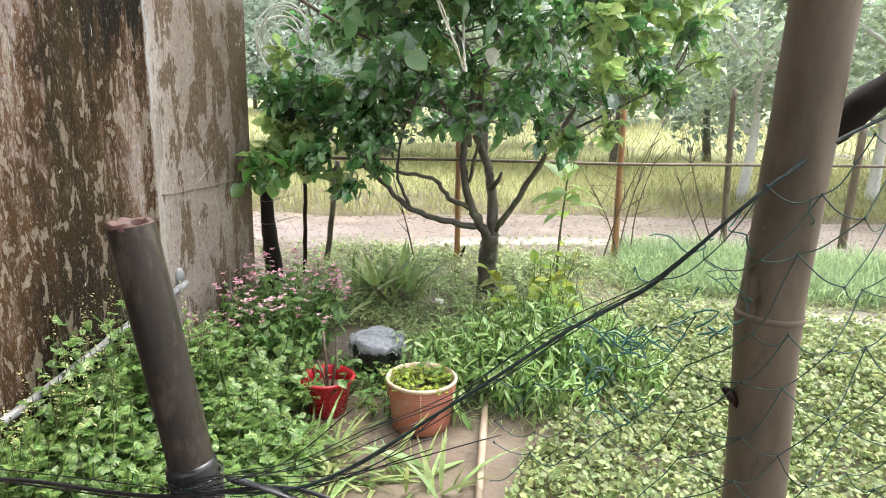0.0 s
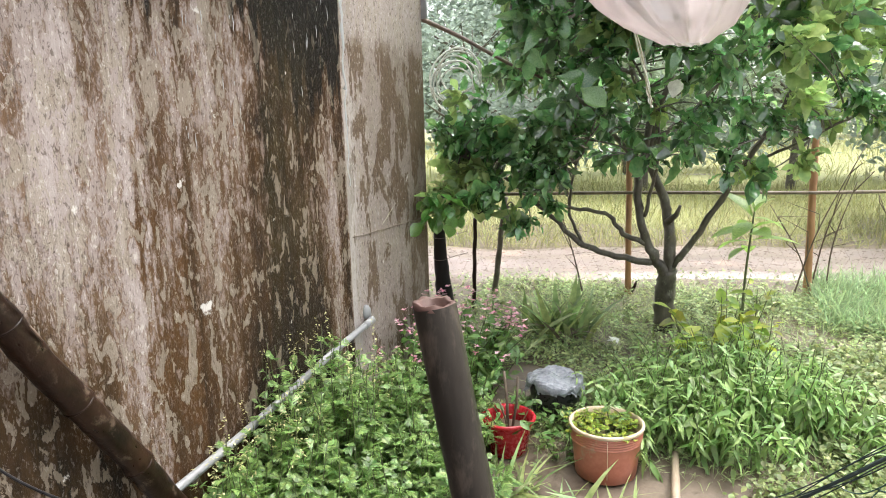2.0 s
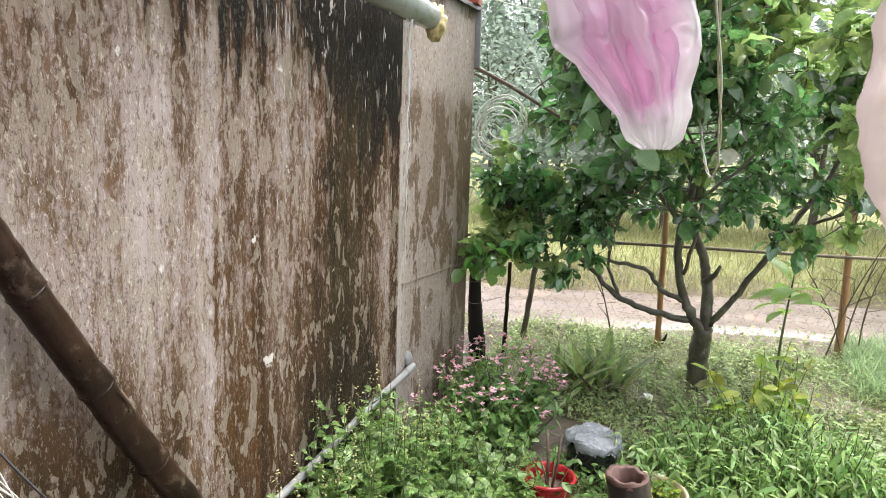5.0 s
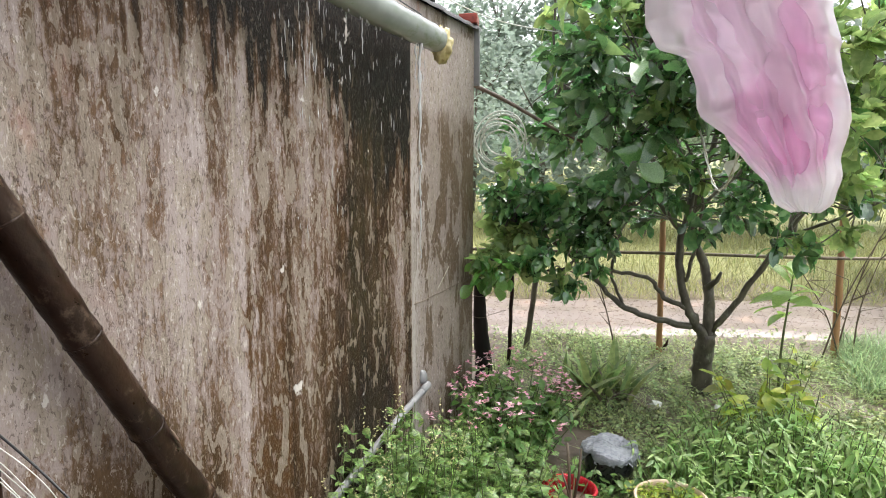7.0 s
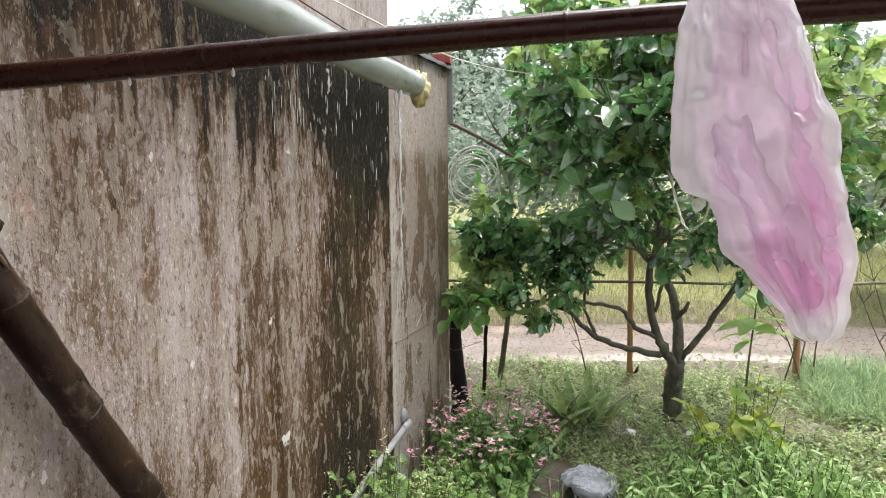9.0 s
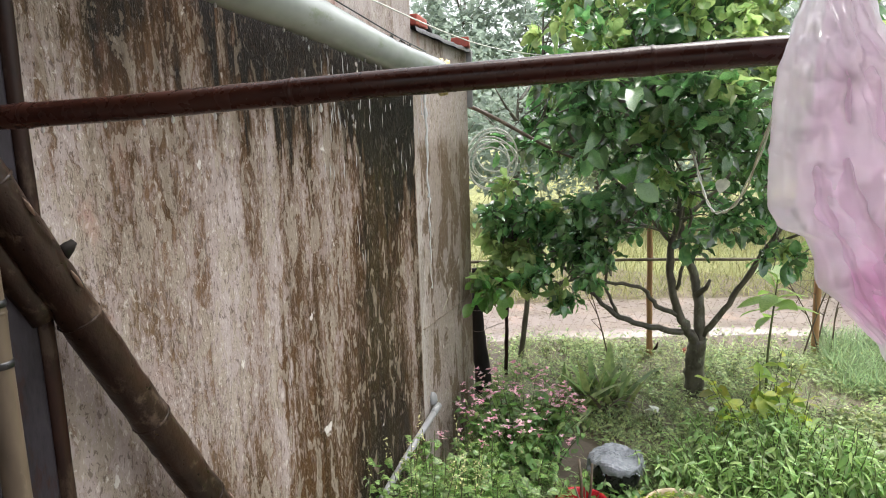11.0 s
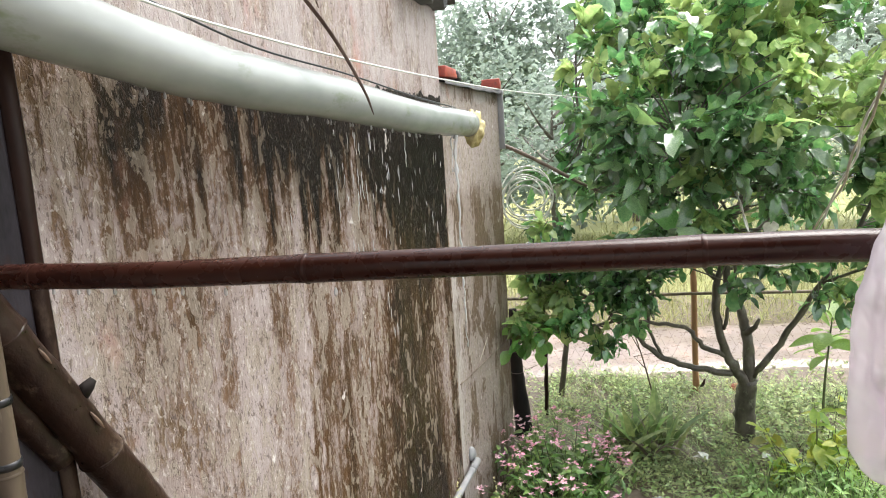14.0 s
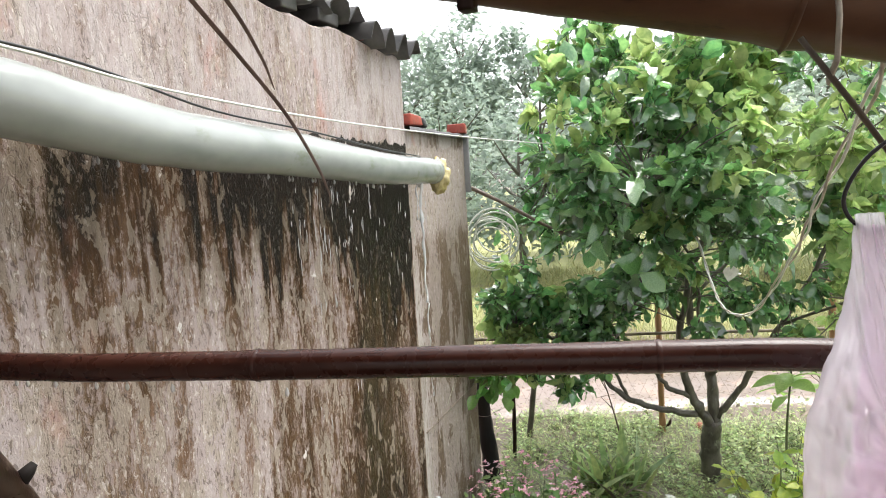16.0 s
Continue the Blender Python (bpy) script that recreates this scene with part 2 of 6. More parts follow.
def wall_material():
    """Old lime plaster, wet, scaling off in small flakes, with runs of mould, rust and algae."""
    m, nt, b = material("stained_plaster")
    tc = nt.nodes.new("ShaderNodeTexCoord")
    sep = nt.nodes.new("ShaderNodeSeparateXYZ")
    nt.links.new(tc.outputs["Object"], sep.inputs[0])
    y, z = sep.outputs["Y"], sep.outputs["Z"]

    def mul(p, q):
        return maths(nt, 'MULTIPLY', p, q)

    def swing(n, w):
        return mul(maths(nt, 'SUBTRACT', n, 0.5), w)

    def total(first, *rest):
        for r in rest:
            first = maths(nt, 'ADD', first, r)
        return first

    def span(v, lo, hi):
        r = nt.nodes.new("ShaderNodeMapRange")
        r.inputs[1].default_value, r.inputs[2].default_value = lo, hi
        nt.links.new(v, r.inputs[0])
        return r.outputs[0]

    def run_of(stops, v):
        return ramp(nt, v, [((p - 0.6) / 3.0, q) for p, q in stops])

    band = noise_tex(nt, 1.0, (1, 6.0, 0.35), 2, 0.5, 0.2)
    run = noise_tex(nt, 1.0, (1, 19, 1.1), 3, 0.55, 0.4)
    thread = noise_tex(nt, 1.0, (1, 52, 2.6), 3, 0.6, 0.5)
    patch = noise_tex(nt, 1.0, (1, 9, 5.0), 4, 0.6, 0.6)
    flake = noise_tex(nt, 1.0, (1, 30, 13), 4, 0.62, 0.8)
    scale_ = noise_tex(nt, 1.0, (1, 64, 34), 4, 0.68, 1.0)
    chip = noise_tex(nt, 1.0, (1, 105, 48), 3, 0.6, 0.6)
    blob = noise_tex(nt, 1.0, (1, 23, 10), 2, 0.5, 0.7)
    grain = noise_tex(nt, 190.0, (1, 1, 0.6), 3, 0.7)
    cloud = noise_tex(nt, 2.6, (1, 1.2, 0.9), 4, 0.6)
    along = span(total(y, mul(total(swing(run, 0.16), swing(blob, 0.12), swing(patch, 0.06), swing(flake, 0.08)), span(maths(nt, 'ABSOLUTE', maths(nt, 'SUBTRACT', y, 2.69)), 0.0, 0.12))), 0.6, 3.6)
    above = maths(nt, 'GREATER_THAN', total(z, swing(run, 0.1)), 2.27)
    below = maths(nt, 'SUBTRACT', 1.0, above)
    ext = maths(nt, 'GREATER_THAN', y, 2.690)
    main = maths(nt, 'SUBTRACT', 1.0, ext)
    # how heavily each stretch of the wall is stained, near the foot and under the pipe
    low = run_of([(0.62, 0.34), (0.85, 0.27), (0.93, 0.38), (1.0, 0.24), (1.12, 0.21), (1.2, 0.36), (1.28, 0.24), (1.37, 0.47), (1.43, 0.42), (1.47, 0.35), (1.51, 0.46), (1.55, 0.70), (1.60, 0.60), (1.68, 0.58), (1.72, 0.86), (1.76, 0.62), (1.86, 0.63), (1.96, 0.70), (2.06, 0.76), (2.15, 0.86), (2.3, 0.80), (2.44, 0.86), (2.5, 0.66), (2.56, 0.46), (2.62, 0.60), (2.67, 0.84), (2.70, 0.20), (2.80, 0.32), (3.0, 0.46), (3.25, 0.44), (3.38, 0.70), (3.52, 0.85)], along)
    high = run_of([(0.62, 0.40), (0.84, 0.36), (0.92, 0.54), (1.0, 0.54), (1.1, 0.50), (1.18, 0.54), (1.24, 0.42), (1.29, 0.34), (1.36, 0.50), (1.44, 0.66), (1.50, 0.36), (1.55, 0.46), (1.62, 0.66), (1.69, 0.44), (1.76, 0.68), (1.83, 0.48), (1.9, 0.68), (1.98, 0.55), (2.07, 0.74), (2.18, 0.92), (2.3, 0.84), (2.42, 0.98), (2.52, 0.92), (2.58, 0.74), (2.66, 0.92), (2.70, 0.30), (2.80, 0.36), (2.92, 0.66), (3.12, 0.66), (3.3, 0.70), (3.52, 0.70)], along)
    stain = mix(nt, span(total(z, swing(band, 0.5)), 1.15, 1.75), low, high)
    # black growth right under the pipe, reaching lowest beside the corner
    reach = run_of([(0.75, 0.25), (1.3, 0.55), (1.45, 0.85), (1.6, 0.8), (2.0, 0.85), (2.1, 1.0), (2.68, 1.0), (2.70, 0.0)], along)
    drop = run_of([(1.2, 0.0), (1.7, 0.1), (1.95, 0.25), (2.2, 0.65), (2.5, 1.0)], along)
    soot = mul(mul(span(total(z, mul(drop, 0.30), swing(thread, 0.28), swing(run, 0.75), swing(flake, 0.2)), 1.84, 2.22), reach), below)
    smooth_top = mul(mul(ext, span(total(z, swing(run, 0.2)), 1.80, 1.92)), below)
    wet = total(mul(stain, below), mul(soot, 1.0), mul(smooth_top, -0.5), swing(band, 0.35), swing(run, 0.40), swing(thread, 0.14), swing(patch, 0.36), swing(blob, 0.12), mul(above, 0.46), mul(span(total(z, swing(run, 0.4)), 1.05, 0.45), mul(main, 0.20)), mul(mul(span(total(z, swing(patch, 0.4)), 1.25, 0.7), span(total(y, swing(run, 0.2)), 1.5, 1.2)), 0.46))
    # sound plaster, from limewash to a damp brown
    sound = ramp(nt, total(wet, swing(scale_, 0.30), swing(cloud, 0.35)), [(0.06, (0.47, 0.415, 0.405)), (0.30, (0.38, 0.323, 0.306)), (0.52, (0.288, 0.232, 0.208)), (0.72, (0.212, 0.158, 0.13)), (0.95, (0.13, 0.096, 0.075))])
    sound = mix(nt, mul(ext, 0.6), sound, (0.33, 0.28, 0.245))
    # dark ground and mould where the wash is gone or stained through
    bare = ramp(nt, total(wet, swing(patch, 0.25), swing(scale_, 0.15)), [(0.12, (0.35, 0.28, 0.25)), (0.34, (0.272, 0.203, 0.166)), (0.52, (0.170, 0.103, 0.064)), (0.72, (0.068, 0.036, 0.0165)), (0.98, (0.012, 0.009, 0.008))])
    olive = mul(run_of([(0.6, 0.6), (0.95, 0.6), (1.05, 0.3), (1.5, 0.2), (2.05, 0.2), (2.14, 0.75), (2.4, 0.75), (2.5, 0.2), (2.69, 0.1)], along), span(cloud, 0.35, 0.6))
    bare = mix(nt, mul(mul(olive, 0.75), total(1.0, mul(soot, -0.9))), bare, mix(nt, span(wet, 0.3, 0.9), (0.20, 0.158, 0.092), (0.034, 0.027, 0.010)))
    rust = mul(run_of([(1.45, 0.0), (1.54, 0.9), (1.6, 0.5), (1.7, 0.75), (1.78, 0.1), (3.2, 0.0), (3.36, 0.9), (3.55, 0.9)], along), mul(span(z, 1.45, 0.85), span(patch, 0.36, 0.6)))
    bare = mix(nt, mul(ext, 0.35), bare, (0.16, 0.115, 0.078))
    bare = mix(nt, mul(rust, 0.75), bare, (0.13, 0.062, 0.022))
    gone = total(mul(wet, 0.9), 0.04, swing(flake, 1.2), swing(scale_, 0.95), swing(chip, 0.4), swing(thread, 0.45), mul(ext, -0.42), mul(swing(blob, 1.0), span(y, 0.9, 1.9)))
    col = mix(nt, ramp(nt, gone, [(0.38, 0.0), (0.49, 0.55), (0.64, 1.0)]), sound, bare)
    # thin upright remains of wash on the dark ground
    left = total(swing(scale_, 0.5), swing(flake, 0.7), swing(thread, 0.15), swing(blob, 1.6), swing(wet, -0.14))
    col = mix(nt, mul(ramp(nt, left, [(0.075, 0.0), (0.115, 1.0)]), total(mul(soot, -0.6), 0.80)), col, mix(nt, span(wet, 0.4, 1.0), (0.36, 0.31, 0.262), (0.21, 0.17, 0.128)))
    # drip-shaped patches where the skim coat of the low wall has gone
    tear = total(noise_tex(nt, 1.0, (1, 8.5, 3.4), 3, 0.55, 0.5), swing(thread, 0.2), swing(flake, 0.3))
    zone = mul(span(y, 2.82, 3.0), mul(span(z, 1.15, 1.3), span(z, 1.95, 1.8)))
    col = mix(nt, mul(mul(ext, total(1.0, mul(smooth_top, -1.0))), mul(ramp(nt, total(tear, mul(zone, 0.07)), [(0.525, 0.0), (0.545, 1.0)]), 0.9)), col, mix(nt, scale_, (0.20, 0.14, 0.09), (0.07, 0.045, 0.028)))
    # hair cracks in the lifting wash
    crack = nt.nodes.new("ShaderNodeTexVoronoi")
    crack.feature = 'DISTANCE_TO_EDGE'
    crack.inputs["Scale"].default_value = 1.0
    warp = nt.nodes.new("ShaderNodeVectorMath")
    warp.operation = 'MULTIPLY_ADD'
    push = nt.nodes.new("ShaderNodeTexNoise")
    push.inputs["Scale"].default_value = 26.0
    nt.links.new(tc.outputs["Object"], push.inputs["Vector"])
    nt.links.new(push.outputs["Color"], warp.inputs[0])
    warp.inputs[1].default_value = (0, 3.6, 2.8)
    nt.links.new(coords(nt, (1, 44, 19)), warp.inputs[2])
    nt.links.new(warp.outputs[0], crack.inputs["Vector"])
    lines = mul(ramp(nt, crack.outputs["Distance"], [(0.0, 1.0), (0.06, 0.0)]), span(total(patch, swing(cloud, 0.6), swing(scale_, 0.9)), 0.52, 0.68))
    col = mix(nt, mul(lines, 0.26), col, (0.07, 0.05, 0.038))
    # fresh chips, pits and splashes of lime
    col = mix(nt, mul(ramp(nt, chip, [(0.605, 0.0), (0.63, 1.0)]), ramp(nt, wet, [(0.45, 0.6), (0.8, 0.15)])), col, (0.58, 0.53, 0.49))
    col = mix(nt, mul(ramp(nt, chip, [(0.375, 1.0), (0.40, 0.0)]), 0.6), col, (0.07, 0.048, 0.036))
    col = mix(nt, mul(ramp(nt, noise_tex(nt, 11.0, (1, 1, 0.7), 5, 0.6), [(0.69, 0.0), (0.715, 0.9)]), below), col, (0.66, 0.63, 0.60))
    # wet lime run beside the joint of the two walls
    lime = mul(ext, mul(span(total(y, swing(thread, 0.12), swing(flake, 0.1)), 2.775, 2.72), span(z, 1.75, 1.6)))
    col = mix(nt, mul(lime, 0.55), col, (0.52, 0.49, 0.46))
    # red paint left on the upper wall, grey runs from the roof
    red = mul(ramp(nt, noise_tex(nt, 1.0, (1, 5, 2.6), 5, 0.65), [(0.56, 0.0), (0.68, 1.0)]), total(mul(above, 0.6), mul(span(y, 1.1, 0.9), 0.35)))
    col = mix(nt, red, col, (0.43, 0.19, 0.14))
    col = mix(nt, mul(above, ramp(nt, total(cloud, swing(run, 0.5), swing(band, 0.6), swing(flake, 0.3)), [(0.48, 0.0), (0.64, 0.6)])), col, (0.50, 0.455, 0.445))
    tone = nt.nodes.new("ShaderNodeHueSaturation")
    nt.links.new(total(0.85, mul(grain, 0.30)), tone.inputs["Value"])
    nt.links.new(col, tone.inputs["Color"])
    nt.links.new(tone.outputs[0], b.inputs["Base Color"])
    nt.links.new(total(0.58, mul(span(wet, 0.2, 0.9), -0.16), swing(flake, 0.3)), b.inputs["Roughness"])
    b.inputs["Specular IOR Level"].default_value = 0.14
    h = total(mul(ramp(nt, gone, [(0.45, 1.0), (0.62, 0.0)]), 0.45), mul(grain, 0.3), mul(scale_, 0.5), mul(chip, 0.35), mul(lines, -0.3))
    bump(nt, b, h, 0.8, 0.006)
    return m


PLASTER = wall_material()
DARK_PLASTER = surface("damp_cement", (0.010, 0.008, 0.010), (0.050, 0.044, 0.054), 0.5, 3, 40, (1, 3, 0.9), 0.7, 0.006, spots=(0.03, 0.014, 0.012), gloss=0.15)
SOIL = surface("wet_soil", (0.095, 0.07, 0.052), (0.25, 0.195, 0.15), 0.5, 3, 45, (1, 1, 1), 0.8, 0.012, spots=(0.09, 0.065, 0.045))
ROAD = surface("wet_dirt_road", (0.15, 0.117, 0.102), (0.27, 0.216, 0.19), 0.32, 1.3, 25, (1, 1, 1), 0.6, 0.008, spots=(0.33, 0.235, 0.19))
PVC = surface("grey_pvc", (0.20, 0.205, 0.21), (0.35, 0.355, 0.36), 0.42, 3, 30, (1, 1, 1), 0.12, 0.002)
GUTTER = surface("wet_pvc_pipe", (0.19, 0.215, 0.202), (0.41, 0.435, 0.422), 0.2, 2.6, 14, (1, 0.5, 1), 0.25, 0.003, spots=(0.20, 0.23, 0.165))
FOAM = surface("yellowed_plastic_foam", (0.36, 0.29, 0.09), (0.72, 0.64, 0.38), 0.42, 14, 80, (1, 1, 1), 0.6, 0.006)
BRICK = surface("wet_red_brick", (0.22, 0.035, 0.022), (0.40, 0.08, 0.052), 0.5, 12, 90, (1, 1, 1), 0.6, 0.004, spots=(0.16, 0.05, 0.035))
SHEET = surface("weathered_fibre_cement", (0.03, 0.03, 0.03), (0.11, 0.105, 0.10), 0.6, 9, 60, (1, 1, 1), 0.5, 0.004)
FELT = surface("black_roofing_felt", (0.02, 0.02, 0.02), (0.065, 0.062, 0.06), 0.5, 9, 60, (1, 1, 1), 0.5, 0.004)
BARK = surface("wet_citrus_bark", (0.036, 0.031, 0.023), (0.155, 0.138, 0.105), 0.45, 13, 55, (1, 1, 0.55), 0.9, 0.008, spots=(0.19, 0.195, 0.145))
DARK_BARK = surface("blackened_wood", (0.006, 0.005, 0.005), (0.03, 0.024, 0.021), 0.7, 9, 50, (1, 1, 0.3), 0.7, 0.006, gloss=0.2)
BAMBOO_DARK = surface("old_dark_bamboo", (0.006, 0.0025, 0.002), (0.028, 0.0105, 0.0065), 0.45, 7, 60, (1, 1, 0.5), 0.5, 0.003, spots=(0.05, 0.032, 0.022), gloss=0.22)
LEAN = surface("mouldy_bamboo", (0.004, 0.002, 0.0015), (0.034, 0.0155, 0.009), 0.36, 11, 80, (1, 0.6, 0.6), 0.9, 0.006, spots=(0.085, 0.058, 0.042), gloss=0.3)
SCAR = surface("bare_bamboo_scar", (0.16, 0.10, 0.07), (0.34, 0.25, 0.19), 0.6, 30, 90, (1, 1, 1), 0.4, 0.002)
BAR = surface("wet_brown_bamboo", (0.026, 0.008, 0.0055), (0.055, 0.018, 0.0115), 0.28, 5, 45, (1, 1, 1), 0.2, 0.0015, gloss=0.35)
RAFTER = surface("brown_bamboo_rafter", (0.04, 0.019, 0.010), (0.14, 0.07, 0.036), 0.4, 5, 60, (0.4, 1, 1), 0.5, 0.003, spots=(0.03, 0.016, 0.011), gloss=0.3)
STICK = surface("peeled_stick", (0.28, 0.21, 0.15), (0.52, 0.42, 0.32), 0.55, 9, 60, (1, 0.3, 1), 0.4, 0.003)
BAMBOO_TAN = surface("tan_bamboo", (0.27, 0.135, 0.062), (0.46, 0.255, 0.125), 0.45, 5, 60, (1, 1, 0.3), 0.4, 0.003)
BAMBOO_PALE = surface("weathered_bamboo", (0.075, 0.062, 0.044), (0.23, 0.185, 0.132), 0.5, 11, 60, (1, 1, 0.35), 0.7, 0.004, spots=(0.055, 0.05, 0.03), gloss=0.3)
BAMBOO_GREY = surface("grey_bamboo", (0.055, 0.041, 0.028), (0.16, 0.12, 0.082), 0.5, 5, 50, (1, 1, 0.3), 0.4, 0.003, spots=(0.19, 0.15, 0.11))
TUBE = surface("weathered_bamboo_tube", (0.006, 0.0056, 0.005), (0.056, 0.047, 0.038), 0.38, 9, 80, (1, 1, 0.35), 0.6, 0.003, spots=(0.10, 0.08, 0.064), gloss=0.35)
INSIDE = surface("torn_bamboo_inside", (0.04, 0.018, 0.014), (0.16, 0.085, 0.068), 0.7, 20, 90, (1, 1, 1), 0.5, 0.003)
ROPE = surface("dark_green_rope", (0.008, 0.014, 0.013), (0.03, 0.055, 0.048), 0.6, 60, 200, (1, 1, 1), 0.5, 0.002)
TEAL = surface("teal_nylon_net", (0.02, 0.085, 0.07), (0.07, 0.23, 0.19), 0.5, 40, 150, (1, 1, 1), 0.3, 0.001)
NET = surface("green_nylon_net", (0.011, 0.030, 0.024), (0.045, 0.115, 0.092), 0.5, 40, 150, (1, 1, 1), 0.3, 0.001)
CABLE = surface("black_cable", (0.006, 0.006, 0.007), (0.022, 0.022, 0.024), 0.35, 30, 150, (1, 1, 1), 0.2, 0.001)
STRING = surface("white_string", (0.52, 0.54, 0.49), (0.80, 0.82, 0.76), 0.55, 40, 200, (1, 1, 1), 0.4, 0.001)
JUTE = surface("frayed_twine", (0.32, 0.29, 0.22), (0.62, 0.58, 0.48), 0.75, 40, 200, (1, 1, 1), 0.5, 0.002)
WIRE = surface("rusty_wire", (0.07, 0.05, 0.04), (0.20, 0.16, 0.13), 0.5, 40, 200, (1, 1, 1), 0.3, 0.001, metal=0.4)
RED_PLASTIC = surface("red_plastic", (0.34, 0.008, 0.018), (0.52, 0.022, 0.035), 0.28, 6, 60, (1, 1, 1), 0.15, 0.002)
TERRACOTTA = surface("faded_orange_plastic", (0.36, 0.11, 0.07), (0.55, 0.225, 0.15), 0.4, 5, 60, (1, 1, 1), 0.25, 0.002, spots=(0.46, 0.30, 0.21))
CREAM = surface("cream_plastic", (0.58, 0.42, 0.28), (0.78, 0.64, 0.47), 0.4, 8, 60, (1, 1, 1), 0.2, 0.002)
BLACK_PLASTIC = surface("black_plastic", (0.008, 0.008, 0.009), (0.035, 0.035, 0.038), 0.3, 8, 50, (1, 1, 1), 0.3, 0.004)
SILVER = surface("wet_silver_sheet", (0.15, 0.16, 0.18), (0.38, 0.40, 0.44), 0.3, 12, 60, (1, 1, 1), 0.7, 0.01)
DRY = surface("dry_leaf", (0.10, 0.07, 0.055), (0.30, 0.23, 0.19), 0.5, 12, 60, (1, 1, 1), 0.4, 0.002)
STEM = surface("green_stem", (0.06, 0.075, 0.03), (0.16, 0.19, 0.08), 0.5, 20, 80, (1, 1, 1), 0.3, 0.002)
TWIG = surface("brown_twig", (0.06, 0.042, 0.03), (0.17, 0.13, 0.09), 0.6, 20, 80, (1, 1, 1), 0.3, 0.002)
WHITEWASH = surface("limewashed_trunk", (0.5, 0.49, 0.46), (0.78, 0.77, 0.73), 0.7, 5, 30, (1, 1, 1), 0.4, 0.004)

CITRUS = foliage("citrus_leaf", (0.068, 0.18, 0.066), (0.18, 0.335, 0.125), 0.12, through=0.38, value=(0.35, 1.7))
CITRUS_OWN = foliage("citrus_leaf_single", (0.068, 0.18, 0.066), (0.18, 0.335, 0.125), 0.12, "object", 0.38, value=(0.35, 1.7))
CITRUS_SPRIG = foliage("bright_citrus_leaf", (0.12, 0.32, 0.06), (0.26, 0.52, 0.14), 0.16, "object", 0.4, value=(0.7, 1.3))
CITRUS_NEW = foliage("young_citrus_leaf", (0.20, 0.31, 0.11), (0.39, 0.49, 0.20), 0.25, through=0.42)
MUGWORT = foliage("cut_leaf", (0.11, 0.22, 0.06), (0.30, 0.43, 0.14), 0.38, through=0.38, value=(0.5, 1.25))
SHRUB = foliage("flower_shrub_leaf", (0.095, 0.20, 0.055), (0.23, 0.37, 0.11), 0.35, through=0.32)
LANCE = foliage("lance_leaf", (0.185, 0.32, 0.10), (0.36, 0.50, 0.19), 0.33, through=0.34)
COVER = foliage("ground_cover_leaf", (0.21, 0.29, 0.125), (0.41, 0.46, 0.20), 0.5, through=0.34, hue=0.03, value=(0.45, 1.2))
GRASS = foliage("grass_blade", (0.18, 0.26, 0.095), (0.36, 0.44, 0.18), 0.4, through=0.36, hue=0.03)
PALE_GRASS = foliage("pale_grass_blade", (0.22, 0.32, 0.16), (0.38, 0.48, 0.27), 0.45, through=0.36, hue=0.03)
YARD = foliage("yard_weed_leaf", (0.28, 0.38, 0.17), (0.50, 0.57, 0.29), 0.5, through=0.36, hue=0.03, value=(0.5, 1.3))
FIELD = foliage("field_grass", (0.20, 0.21, 0.085), (0.345, 0.345, 0.155), 0.55, through=0.36, hue=0.025)
YELLOW = foliage("yellowing_leaf", (0.22, 0.33, 0.06), (0.46, 0.52, 0.10), 0.33, through=0.4, hue=0.04)
SAPLING = foliage("sapling_leaf", (0.16, 0.30, 0.07), (0.32, 0.48, 0.14), 0.33, through=0.4)
# rain haze is put into this leaf colour: greyer and paler with distance
FAR = foliage("hazed_distant_leaf", (0.175, 0.225, 0.185), (0.275, 0.33, 0.28), 0.7, through=0.45, hue=0.02, value=(0.8, 1.2))
PINK = foliage("pink_petal", (0.66, 0.22, 0.36), (0.84, 0.66, 0.68), 0.5, through=0.35, hue=0.02)
FRUIT = surface("pale_citrus_peel", (0.34, 0.38, 0.22), (0.55, 0.56, 0.40), 0.4, 8, 70, (1, 1, 1), 0.3, 0.002)
SEED = foliage("seed_head", (0.30, 0.30, 0.12), (0.55, 0.53, 0.28), 0.6, through=0.3)

# ---- ground, road ----
def sheet(xs, ys, zf):
    v = [(x, y, zf(x, y)) for y in ys for x in xs]
    n = len(xs)
    f = [[j * n + i, j * n + i + 1, (j + 1) * n + i + 1, (j + 1) * n + i] for j in range(len(ys) - 1) for i in range(n - 1)]
    return Shape().add(v, f)


def spaced(lo, hi, step, reach):
    mid = list(np.arange(lo, hi + step / 2, step))
    out, d = [], step
    while d < reach:
        d *= 1.5
        out.append(d)
    return [lo - o for o in out[::-1]] + mid + [hi + o for o in out]


ground = link("ground", sheet(spaced(-3, 4, 0.07, 700), spaced(0.5, 6.5, 0.07, 700), ground_z), SOIL)
tagged(ground, "wet brown garden soil sloping up to a fence", "ground", kind="structure")

NEAR_X, NEAR_Y, FAR_Y = [-60, -1.7, -0.8, 0.4, 1.2, 2.3, 60], [3.0, 4.62, 4.82, 5.2, 5.2, 5.25, 9.0], [4.2, 5.62, 5.95, 6.28, 6.4, 6.55, 11.0]


